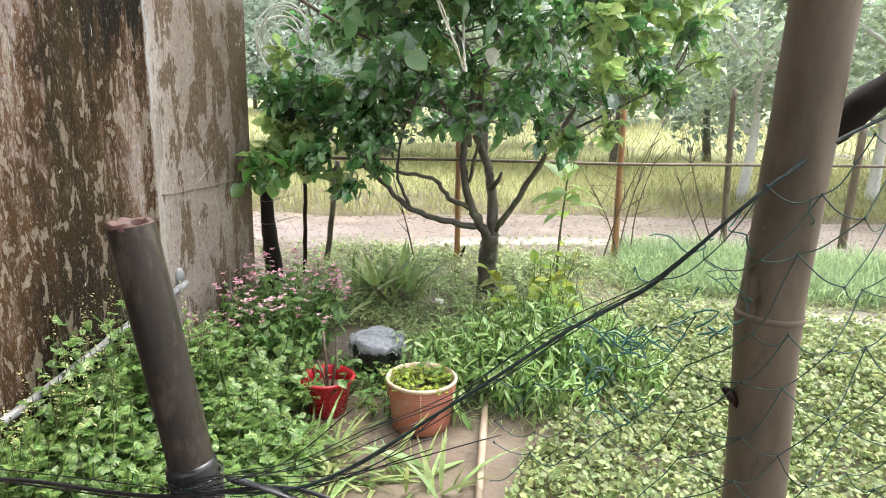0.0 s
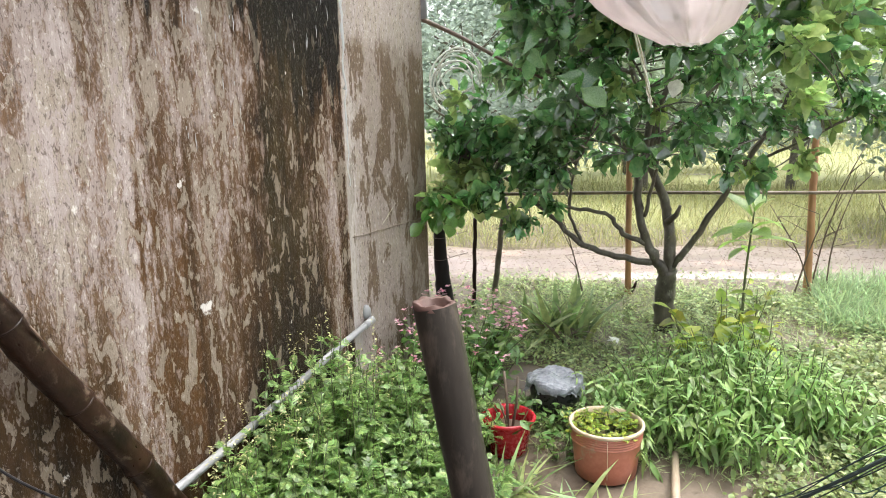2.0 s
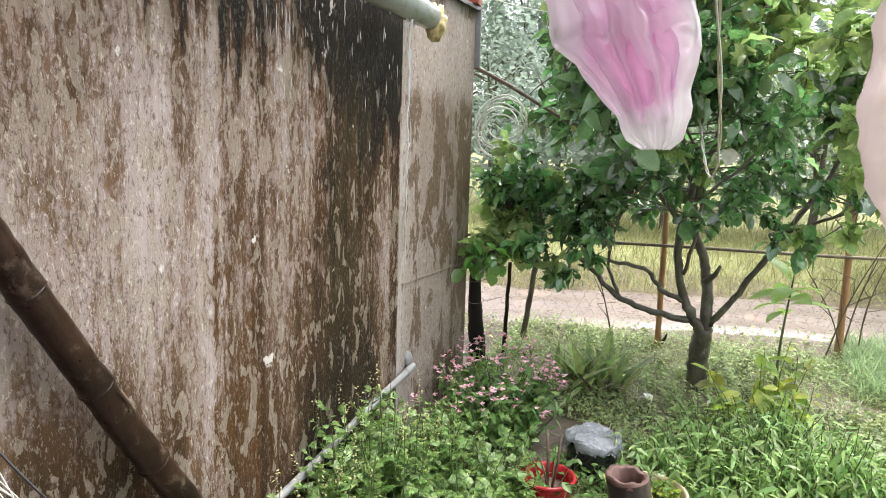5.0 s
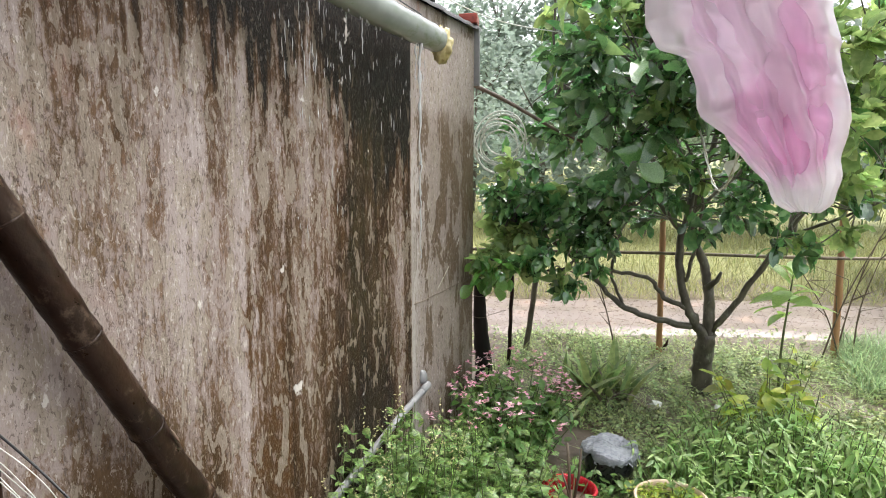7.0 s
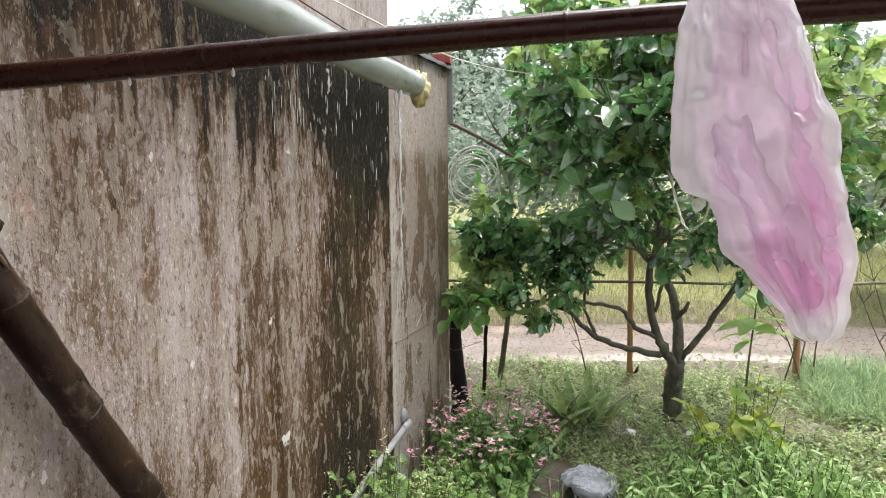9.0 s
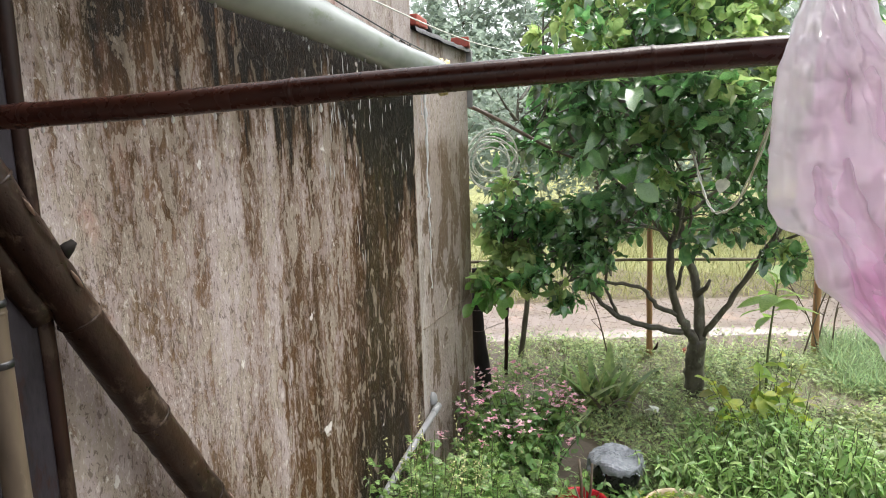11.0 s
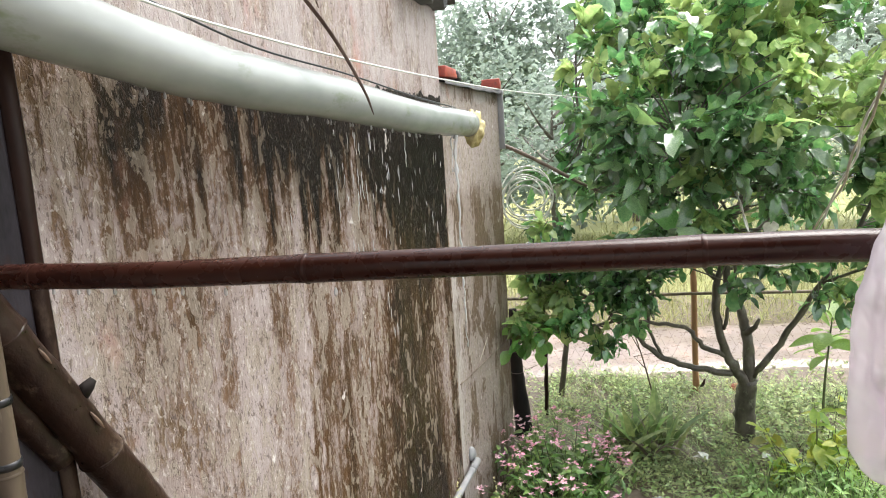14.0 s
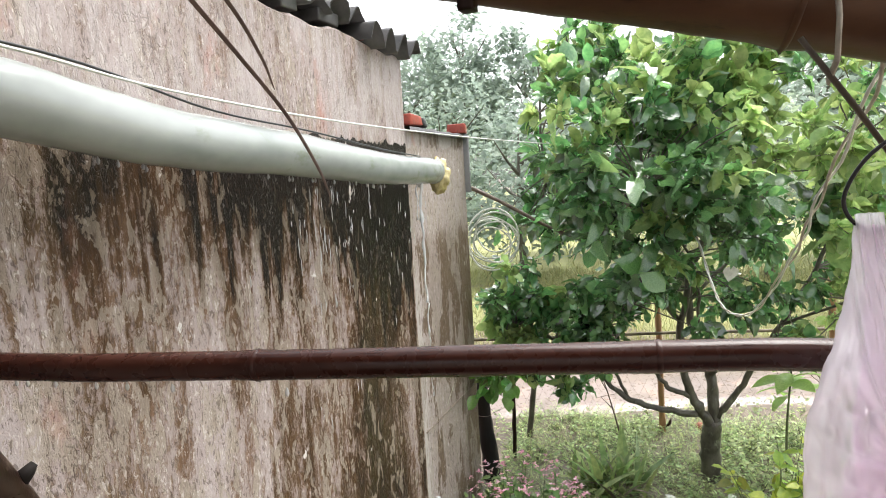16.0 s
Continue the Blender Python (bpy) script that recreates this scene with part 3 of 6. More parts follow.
def road_shape():
    xs = spaced(-4, 5, 0.12, 60)
    v, f, n = [], [], 13
    for x in xs:
        a = np.interp(x, NEAR_X, NEAR_Y) + 0.07 * noise.noise((x * 2.1, 0, 1))
        b = np.interp(x, NEAR_X, FAR_Y) + 0.1 * noise.noise((x * 1.7, 3, 1))
        for i in range(n):
            y = a + (b - a) * i / (n - 1)
            rut = -0.02 * (math.exp(-((i - 3.5) / 1.3) ** 2) + math.exp(-((i - 8.5) / 1.3) ** 2))
            edge = -0.02 if i in (0, n - 1) else 0.035
            v.append((x, y, ground_z(x, y) + edge + rut))
    f = [[i * n + j, (i + 1) * n + j, (i + 1) * n + j + 1, i * n + j + 1] for i in range(len(xs) - 1) for j in range(n - 1)]
    return Shape().add(v, f)


tagged(link("road", road_shape(), ROAD), "pale wet dirt track with shallow wheel ruts", "road", kind="structure")

# ---- the plastered building ----
def ragged_wall(x0, x1, y0, y1, z0, z1, rag=0.012, step=0.06):
    """A wall with an uneven crumbled top."""
    ys = np.linspace(y0, y1, max(2, int((y1 - y0) / step)))
    v, f = [], []
    for i, y in enumerate(ys):
        top = z1 + (0 if i in (0, len(ys) - 1) else rag * 2 * noise.noise((y * 6, z1, 2)))
        v += [(x0, y, z0), (x1, y, z0), (x1, y, top), (x1 - 0.012, y, top + 0.01), (x0, y, top)]
    n = len(ys)
    for i in range(n - 1):
        a, b = i * 5, (i + 1) * 5
        f += [[a + k, a + (k + 1) % 5, b + (k + 1) % 5, b + k] for k in range(5)]
    f += [[4, 3, 2, 1, 0], [(n - 1) * 5 + k for k in range(5)]]
    return Shape().add(v, f)


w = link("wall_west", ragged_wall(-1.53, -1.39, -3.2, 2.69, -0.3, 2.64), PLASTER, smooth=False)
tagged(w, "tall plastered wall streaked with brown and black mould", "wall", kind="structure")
w = link("wall_west_extension", ragged_wall(-1.53, -1.3925, 2.692, 3.55, -0.3, 2.335, 0.004), PLASTER, smooth=False)
tagged(w, "lower plastered wall stub, paler and stained at its edge", "wall", kind="structure")
joint = Shape().tube([(-1.391, y, 0.935 - 0.012 * (y - 2.73) + 0.008 * noise.noise((y * 9, 0, 0))) for y in np.linspace(2.72, 3.5, 24)], [0.0025 + 0.002 * noise.noise((i * 0.7, 5, 0)) for i in range(24)], 6, rough=0.4)
part("mortar_joint", joint, SOIL, w)
crack = Shape().tube([(-1.389, 3.0 + 0.02 * i + 0.01 * noise.noise((i, 2, 0)), 0.955 + 0.012 * i) for i in range(9)], 0.0014, 5)
part("root_thread", crack, JUTE, w)
# the far side of the building and its own depth
back = Shape().box((-4.2, 2.55, -0.3), (-1.535, 2.69, 2.64)).box((-4.2, 3.41, -0.3), (-1.535, 3.55, 2.33))
tagged(link("wall_north", back, PLASTER, smooth=False), "plastered end walls of the building", "wall", kind="structure")

pillar = link("wall_pillar", Shape().box((-1.388, 0.36, -0.3), (-1.354, 0.71, 2.6), 0.006), DARK_PLASTER)
tagged(pillar, "dark damp cement pilaster against the plastered wall", "pilaster", kind="structure")
edge = Shape()
zs = np.linspace(-0.3, 2.6, 60)
v = []
for z in zs:
    w_ = 0.744 + 0.004 * noise.noise((z * 6, 1, 1))
    v += [(-1.388, 0.711, z), (-1.351, 0.711, z), (-1.350, w_ - 0.006, z), (-1.356, w_, z), (-1.388, w_, z)]
edge.add(v, [[i * 5 + k, i * 5 + (k + 1) % 5, (i + 1) * 5 + (k + 1) % 5, (i + 1) * 5 + k] for i in range(59) for k in range(5)])
part("edge_strip", edge, BAMBOO_DARK, pillar, "blackened reddish brown edge board")

roof = thing("building_roof", "broken corrugated fibre cement sheets on the wall top", "roof", (-1.6, 2.2, 2.66), kind="structure")


def corrugated(x0, x1, y0, y1, z, fall, amp=0.026, pitch=0.095, thick=0.008, notch=0.0):
    v, f = [], []
    ys = np.arange(y0, y1 + 0.001, pitch / 8)
    xs = np.linspace(x0, x1, 6)
    for side in (0, 1):
        for y in ys:
            for i, x in enumerate(xs):
                xx = x + (notch * noise.noise((y * 14, 1, z)) if i == 5 else 0)
                v.append((xx, y, z + amp * math.sin(2 * math.pi * y / pitch) + fall * (x - x0) + side * thick))
    n, k = len(ys), 6
    for side in (0, 1):
        o = side * n * k
        for a in range(n - 1):
            for b in range(k - 1):
                f.append([o + a * k + b, o + a * k + b + 1, o + (a + 1) * k + b + 1, o + (a + 1) * k + b])
    for a in range(n - 1):
        f.append([a * k + 5, n * k + a * k + 5, n * k + (a + 1) * k + 5, (a + 1) * k + 5])
    for b in range(k - 1):
        f.append([(n - 1) * k + b, (n - 1) * k + b + 1, n * k + (n - 1) * k + b + 1, n * k + (n - 1) * k + b])
        f.append([b, b + 1, n * k + b + 1, n * k + b])
    return Shape().add(v, f)


keep(link("roof_sheet", corrugated(-2.8, -1.325, 2.28, 2.77, 2.745, -0.05, 0.042, 0.135, notch=0.02), SHEET), roof)
keep(link("roof_sheet", corrugated(-2.8, -1.37, 1.62, 2.36, 2.80, -0.05, 0.036, 0.15, notch=0.05), SHEET), roof)
keep(link("roof_sheet", corrugated(-2.8, -1.44, -2.0, 1.72, 2.80, -0.04, notch=0.04), SHEET), roof)
for i, (y, z, d) in enumerate(((2.36, 2.665, 0.1), (2.02, 2.668, 0.14), (1.8, 2.67, 0.09))):
    keep(link("brick", Shape().box((-1.52, y, z), (-1.40, y + d, z + 0.045), 0.006, jit=0.004), SHEET if i else BRICK), roof)
tagged(link("ceiling_building", Shape().box((-4.2, -3.2, 2.60), (-1.54, 2.55, 2.63)), DARK_PLASTER), "plain ceiling slab inside the building", "ceiling", kind="structure")

cap = thing("wall_coping", "black roofing felt strip along the low wall top", "coping", (-1.45, 3.1, 2.34), kind="structure")
felt = Shape()
ys = np.linspace(2.70, 3.60, 26)
v = []
for y in ys:
    for x, dz in ((-1.56, 0.0), (-1.37, 0.0), (-1.365, -0.022)):
        v.append((x, y, 2.352 + dz + 0.008 * noise.noise((y * 9, x * 4, 1))))
felt.add(v, [[i * 3 + j, i * 3 + j + 1, i * 3 + j + 4, i * 3 + j + 3] for i in range(25) for j in (0, 1)])
keep(link("felt_strip", felt, FELT), cap)


def loose_brick(at, yaw, size=(0.1, 0.15, 0.05), label="chipped red brick lying on the low wall"):
    s = Shape().box((-size[0] / 2, -size[1] / 2, 0), (size[0] / 2, size[1] / 2, size[2]), 0.006, jit=0.004)
    ob = link("brick", s, BRICK)
    ob.matrix_world = pose(*at, 0, 0, yaw)
    return tagged(ob, label, "brick", "bricks on the wall")


loose_brick((-1.42, 2.80, 2.362), 4, (0.09, 0.17, 0.048))
loose_brick((-1.42, 3.53, 2.360), 14, (0.10, 0.14, 0.05), "cracked red brick holding down the roofing felt")
dark_block = link("rubble", Shape().box((-1.46, 2.90, 2.362), (-1.385, 2.97, 2.40), 0.012, jit=0.008), FELT)
tagged(dark_block, "dark lump of mortar beside a red brick", "rubble")
flash = Shape().box((-1.415, 3.552, 2.03), (-1.362, 3.567, 2.35), 0.004)
tagged(link("drain_strip", flash, PVC), "grey plastic strip on the wall corner", "strip")

# ---- gutter pipe ----
gutter = thing("gutter_pipe", "fat wet pale grey pipe hung along the stained wall", "pipe", (-1.27, 1.5, 2.16))
GP = smooth_path([(-1.29, -0.9, 2.52), (-1.285, 0.2, 2.35), (-1.275, 0.75, 2.276), (-1.265, 1.1, 2.226), (-1.262, 1.62, 2.197), (-1.268, 2.1, 2.163), (-1.275, 2.5, 2.152), (-1.28, 2.72, 2.148)], 9)
gr = [0.062 + 0.004 * noise.noise((i * 0.35, 1, 1)) - 0.006 * min(1, max(0, (p[1] - 1.0) / 1.7)) for i, p in enumerate(GP)]
keep(link("pipe_body", Shape().tube(GP, gr, 26, rough=0.02), GUTTER), gutter)
lump = bmesh.new()
bmesh.ops.create_icosphere(lump, subdivisions=4, radius=1.0)
for v in lump.verts:
    d = v.co.normalized()
    r = 1 + 0.26 * noise.noise(d * 2.3) + 0.2 * noise.noise(d * 5.2 + Vector((3, 1, 0)))
    v.co = Vector((-1.266 + 0.046 * d.x * r, 2.76 + 0.038 * d.y * r, 2.124 + 0.078 * d.z * r))
lump.verts.index_update()
s = Shape().add([v.co[:] for v in lump.verts], [[v.index for v in f.verts] for f in lump.faces])
lump.free()
keep(link("end_plug", s, FOAM, label="lumpy yellowed plastic plug"), gutter)
for y in (0.3,):
    i = int(np.argmin([abs(p[1] - y) for p in GP]))
    ring = [(GP[i][0] + (gr[i] + 0.003) * math.cos(a), y, GP[i][2] + (gr[i] + 0.003) * math.sin(a)) for a in np.linspace(0, 2 * math.pi, 24)]
    ring += [(-1.391, y, GP[i][2] + 0.03)]
    keep(link("hanger_wire", Shape().tube(ring, 0.0018, 5), WIRE), gutter)
for y in NR.uniform(0.9, 2.6, 26):
    i = int(np.argmin([abs(p[1] - y) for p in GP]))
    p = (GP[i][0] + R.uniform(-0.01, 0.012), y, GP[i][2] - gr[i] - 0.004)
    keep(link("water_drop", Shape().lathe([(0.0006, 0.006), (0.0028, 0.0), (0.0036, -0.004), (0.0022, -0.008), (0.0004, -0.0095)], p, 8), PVC), gutter)

WATER = bpy.data.materials.new("falling_water")
WATER.use_nodes = True
wb = WATER.node_tree.nodes["Principled BSDF"]
wb.inputs["Base Color"].default_value = (0.95, 0.97, 0.98, 1)
wb.inputs["Roughness"].default_value, wb.inputs["IOR"].default_value = 0.12, 1.33
wb.inputs["Transmission Weight"].default_value = 0.55


def runnel(x, y, z0, z1, r, name="water_stream", label="thin stream of rainwater falling from the pipe end"):
    n = max(6, int((z0 - z1) / 0.02))
    pts, rad = [], []
    for i in range(n + 1):
        t = i / n
        pts.append((x + 0.01 * noise.noise((t * 9, y, 1)), y + 0.014 * t * noise.noise((t * 8, 3, y)), z0 + (z1 - z0) * t))
        rad.append(r * (0.3 + 1.9 * abs(noise.noise((t * 11, y * 7, 2))) + (0.3 if i < 2 else 0)))
    return tagged(link(name, Shape().tube(pts, rad, 7), WATER), label, "water")


runnel(-1.262, 2.515, 2.098, 1.60, 0.0085)
runnel(-1.258, 2.507, 1.60, 1.20, 0.0045)
runnel(-1.27, 2.49, 2.098, 1.95, 0.0035, label="thin thread of rainwater beside the falling stream")
runnel(-1.265, 2.03, 2.11, 1.99, 0.0022, label="thin thread of rainwater falling from the pipe")
drip = thing("dripping_water", "streaks of rainwater dripping off the pipe", "water", (-1.265, 2.0, 2.1))
for i in range(84):
    y = R.choice((R.uniform(1.6, 1.95), R.uniform(1.5, 2.6), R.uniform(1.3, 2.6)))
    z = R.choice((R.uniform(1.9, 2.09), R.uniform(1.75, 2.08), R.uniform(1.4, 2.08))) if i > 8 else 2.11
    n = 5
    ln = R.uniform(0.012, 0.06)
    x = -1.27 + R.uniform(-0.04, 0.05)
    keep(link("streak", Shape().tube([(x + R.uniform(-0.001, 0.001), y, z - ln * q / n) for q in range(n + 1)], [0.0003, 0.0008, 0.0013, 0.0012, 0.0008, 0.0003], 6), WATER), drip)

# ---- lower pipe ----
lower = thing("drain_pipe", "slim grey plastic pipe sloping along the wall foot", "pipe", (-1.36, 2.1, 0.4))
LP = [(-1.362, -0.4, 0.13), (-1.362, 0.6, 0.2), (-1.362, 1.55, 0.318), (-1.362, 1.9, 0.364), (-1.362, 2.45, 0.462), (-1.364, 2.77, 0.505)]
keep(link("pipe_body", Shape().tube(smooth_path(LP, 5), 0.0155, 16), PVC), lower)
keep(link("end_socket", Shape().tube([(-1.364, 2.74, 0.5), (-1.365, 2.82, 0.512)], [0.0185, 0.018], 16), PVC, label="grey pipe end socket"), lower)
knot = Shape().lathe([(0.002, 0.035), (0.012, 0.03), (0.02, 0.012), (0.022, -0.015), (0.014, -0.033), (0.003, -0.036)], (-1.388, 2.80, 0.555), 12, 0.2)
keep(link("mortar_blob", knot, PVC, label="grey mortar lump at the pipe end"), lower)

# ---- shelter over the viewpoint ----
THATCH = surface("dry_thatch", (0.05, 0.035, 0.024), (0.16, 0.115, 0.075), 0.7, 6, 70, (1, 6, 1), 0.8, 0.01)


def eave_z(x):
    return 2.252 - 0.27 * (x + 0.3)


s = Shape()
for j, y in enumerate(np.linspace(-1.0, 0.30, 8)):
    s.add([(x, y + dy, eave_z(x) + 0.075 + dz + 0.012 * noise.noise((x * 3, y * 3, dz * 50))) for dz in (0, 0.03) for dy in (0, 0.172) for x in np.linspace(-1.38, 0.75, 18)],
          [[a, a + 1, a + 19, a + 18] for a in range(17)] + [[a + 36, a + 37, a + 55, a + 54] for a in range(17)] + [[a + 18, a + 19, a + 55, a + 54] for a in range(17)])
shelter = link("ceiling_shelter", s, THATCH)
tagged(shelter, "dark thatched lean-to roof on bamboo rafters", "roof", kind="structure")
tagged(link("floor", Shape().box((-1.39, -3.2, -0.3), (2.2, 0.3, -0.08)), DARK_PLASTER), "bare cement floor under the shelter", "floor", kind="structure")


def bamboo(name, pts, r, mat, label, category="pole", nodes=0.32, hollow=False, group="", sides=18):
    """A cane with swollen joints; built as one thing with its joints as parts."""
    pts = np.asarray(pts, float)
    ob = thing(name, label, category, tuple(pts[0]), group)
    seg = np.r_[0, np.cumsum(np.linalg.norm(np.diff(pts, axis=0), axis=1))]
    n = max(6, int(seg[-1] / 0.025))
    d = np.linspace(0, seg[-1], n)
    line = np.c_[[np.interp(d, seg, pts[:, k]) for k in range(3)]].T
    rr = np.interp(d, [0, seg[-1]], r if not np.isscalar(r) else [r, r])
    off = R.uniform(0.1, nodes)
    joints = [j for j in np.arange(off, seg[-1] - 0.03, nodes)]
    for j in joints:
        rr = rr * (1 + 0.06 * np.exp(-((d - j) / 0.012) ** 2))
    cane = keep(link("cane", Shape().tube(line, rr, sides, caps=not hollow, rough=0.1 if mat is LEAN else 0.03), mat), ob)
    for j in joints:
        p = np.array([np.interp(j, seg, pts[:, k]) for k in range(3)])
        q = np.array([np.interp(j + 0.006, seg, pts[:, k]) for k in range(3)])
        rj = float(np.interp(j, d, rr))
        keep(link("joint", Shape().tube([p, (p + q) / 2, q], [rj * 1.0, rj * 1.07, rj * 1.0], sides, caps=False), mat), cane)
    return ob


bamboo("rafter", [(-1.34, 0.66, eave_z(-1.34) + 0.02), (-0.3, 0.65, eave_z(-0.3) + 0.02), (0.62, 0.7, eave_z(0.62) + 0.02)], 0.043, RAFTER, "thick brown bamboo rafter along the eave", "rafter", 0.42)
bamboo("rafter", [(-1.34, 0.62, eave_z(-1.34) + 0.075), (0.7, 0.62, eave_z(0.7) + 0.075)], 0.03, BAMBOO_DARK, "dark bamboo batten above the eave rafter", "rafter", 0.4)
cross = bamboo("crossbar", [(-1.385, 0.61, 1.888), (-1.0, 0.62, 1.894), (-0.64, 0.645, 1.906), (-0.2, 0.69, 1.919), (0.2, 0.71, 1.918), (0.6, 0.715, 1.912)], [0.019, 0.0140], BAR, "wet dark brown bamboo crossbar with hanging drops", "pole", 0.445)
for x in (-1.17, -1.12, -1.10, -1.05, -0.98, -0.93, -0.86, -0.7):
    drop = Shape().lathe([(0.0005, 0.005), (0.0022, 0.001), (0.0025, -0.002), (0.0018, -0.0045), (0.0003, -0.006)], (x, 0.617, 1.893 + 0.02 * (x + 1.0) - 0.0195), 10)
    keep(link("water_drop", drop, WATER), cross)

tie = thing("rafter_tie", "pale strap tied round the eave rafter", "strap", (-0.168, 0.6, 2.2))
keep(link("strap", Shape().tube([(-0.168, 0.604, 2.25), (-0.166, 0.602, 2.21), (-0.167, 0.604, 2.178), (-0.168, 0.63, 2.165)], 0.005, 6, squash=0.4), JUTE), tie)
peg = link("peg", Shape().box((-0.478, 0.62, 2.262), (-0.462, 0.64, 2.31), 0.003), BAMBOO_DARK)
tagged(peg, "short bamboo peg under the eave", "peg")
slat = link("bamboo_strip", Shape().tube([(-0.19, 0.62, 2.20), (-0.15, 0.62, 2.14), (-0.10, 0.622, 2.06), (-0.03, 0.63, 1.95)], [0.005, 0.005, 0.0045, 0.004], 6, squash=0.45), BAMBOO_PALE)
tagged(slat, "split bamboo strip hanging from the eave", "strip")
hook = link("wire_hook", Shape().tube(smooth_path([(-0.09, 0.62, 2.165), (-0.115, 0.61, 2.128), (-0.148, 0.602, 2.10), (-0.163, 0.60, 2.072), (-0.158, 0.60, 2.053), (-0.143, 0.60, 2.045), (-0.125, 0.60, 2.05)], 6), 0.0017, 7), CABLE)
tagged(hook, "bent black wire hook holding a plastic bag", "hook")


def blade(name, pts, w, label):
    pts = smooth_path(pts, 6)
    n = len(pts)
    v = []
    for i, p in enumerate(pts):
        t = i / (n - 1)
        q = w * (1 - t) ** 0.6 + 0.0006
        v += [(p[0] - q, p[1], p[2]), (p[0], p[1] - q * 0.4, p[2] + q * 0.5), (p[0] + q, p[1], p[2])]
    s = Shape().add(v, [[i * 3 + k, i * 3 + k + 1, i * 3 + k + 4, i * 3 + k + 3] for i in range(n - 1) for k in (0, 1)])
    return tagged(link(name, s, DRY), label, "leaf", "dry leaves hanging from the eave")


blade("dry_leaf", [(-0.93, 0.62, 2.52), (-0.90, 0.72, 2.40), (-0.85, 0.78, 2.30), (-0.80, 0.82, 2.21), (-0.76, 0.83, 2.13), (-0.745, 0.83, 2.09)], 0.005, "long dry palm leaf blade hanging from the eave")
blade("dry_leaf", [(-0.86, 0.62, 2.46), (-0.835, 0.75, 2.36), (-0.82, 0.8, 2.29), (-0.815, 0.82, 2.245)], 0.0042, "short dry palm leaf blade hanging from the eave")
blade("dry_leaf", [(-0.97, 0.62, 2.52), (-0.93, 0.72, 2.43), (-0.915, 0.76, 2.375)], 0.004, "broken dry palm leaf tip at the eave")
blade("dry_leaf", [(-0.62, 0.62, 2.40), (-0.56, 0.66, 2.345), (-0.49, 0.70, 2.32)], 0.004, "thin dry palm leaf tip under the eave")

# ---- bamboo against the wall and at the boundary ----
lean_pole = bamboo("leaning_pole", [(-1.325, 0.42, 2.17), (-1.328, 0.616, 1.82), (-1.33, 0.713, 1.645), (-1.33, 0.916, 1.272), (-1.33, 1.149, 0.859), (-1.33, 1.357, 0.528), (-1.33, 1.60, 0.09)], [0.038, 0.041], LEAN, "thick dark wet bamboo pole leaning along the wall", nodes=0.30)
keep(link("node_stub", Shape().tube([(-1.315, 0.742, 1.655), (-1.308, 0.754, 1.668), (-1.304, 0.762, 1.676)], [0.014, 0.011, 0.006], 9, rough=0.3), DARK_BARK), lean_pole)
for y_, z_, ln in ((0.735, 1.60, 0.022), (1.10, 0.965, 0.03), (0.66, 1.74, 0.018)):
    d_ = Vector((0, 0.49, -0.87))
    scar = [(-1.2915 + 0.002 * abs(q), y_ + 0.012 + d_.y * q * ln, z_ + 0.008 + d_.z * q * ln) for q in (-1, -0.4, 0.3, 1)]
    keep(link("bark_scar", Shape().tube(scar, [0.001, 0.0055, 0.005, 0.001], 7, squash=0.5, rough=0.4), SCAR), lean_pole)
bamboo("leaning_pole", [(-1.352, 0.385, 2.15), (-1.354, 0.575, 1.80), (-1.356, 0.668, 1.635), (-1.358, 0.722, 1.54)], [0.034, 0.027], LEAN, "dark split bamboo wedged under the leaning pole", nodes=0.36)
scr = bamboo("screen_post", [(-1.300, 0.590, -0.12), (-1.305, 0.594, 1.0), (-1.302, 0.592, 1.83)], 0.021, BAMBOO_GREY, "weathered bamboo post bound with black tape", nodes=0.4)
for z in (1.70, 1.60, 1.50):
    keep(link("tape", Shape().tube([(-1.303, 0.593, z - 0.006), (-1.303, 0.593, z), (-1.303, 0.593, z + 0.006)], [0.0225, 0.0235, 0.0225], 16), CABLE, label="black tape binding"), scr)
bamboo("screen_post", [(-1.325, 0.545, -0.12), (-1.335, 0.55, 1.56)], 0.019, BAMBOO_GREY, "weathered bamboo post beside the pilaster", nodes=0.37)

np_ = bamboo("corner_post", [(0.175, 0.745, -0.14), (-0.022, 0.745, 0.975), (-0.073, 0.745, 1.247)], [0.0255, 0.0233], TUBE, "hollow weathered bamboo post with a torn open top", "post", 0.62, hollow=True, sides=24)
inner = Shape()
rim = []
for k, (rad, dz) in enumerate(((0.0234, -0.002), (0.0228, 0.004), (0.0172, 0.003), (0.0168, -0.05), (0.016, -0.12))):
    for j in range(24):
        a = 2 * math.pi * j / 24
        up = (0.006 * noise.noise((math.cos(a) * 2, math.sin(a) * 2, 3)) if k in (1, 2) else 0)
        rim.append((-0.073 + 0.19 * -dz + rad * math.cos(a), 0.745 + rad * math.sin(a), 1.247 + dz + up))
inner.add(rim, [[k * 24 + j, k * 24 + (j + 1) % 24, (k + 1) * 24 + (j + 1) % 24, (k + 1) * 24 + j] for k in range(4) for j in range(24)] + [[96 + j for j in range(24)]])
keep(link("torn_rim", inner, INSIDE, label="reddish torn inside of the tube"), np_)
sleeve = [(-0.0215 - 0.19 * (z - 0.966), 0.745, z) for z in np.linspace(0.945, 0.992, 9)]
keep(link("tape", Shape().tube(sleeve, [0.0258, 0.0272, 0.0266, 0.0278, 0.0268, 0.0276, 0.0264, 0.0268, 0.0254], 22, rough=0.07), BLACK_PLASTIC, label="black tape wound round the post"), np_)
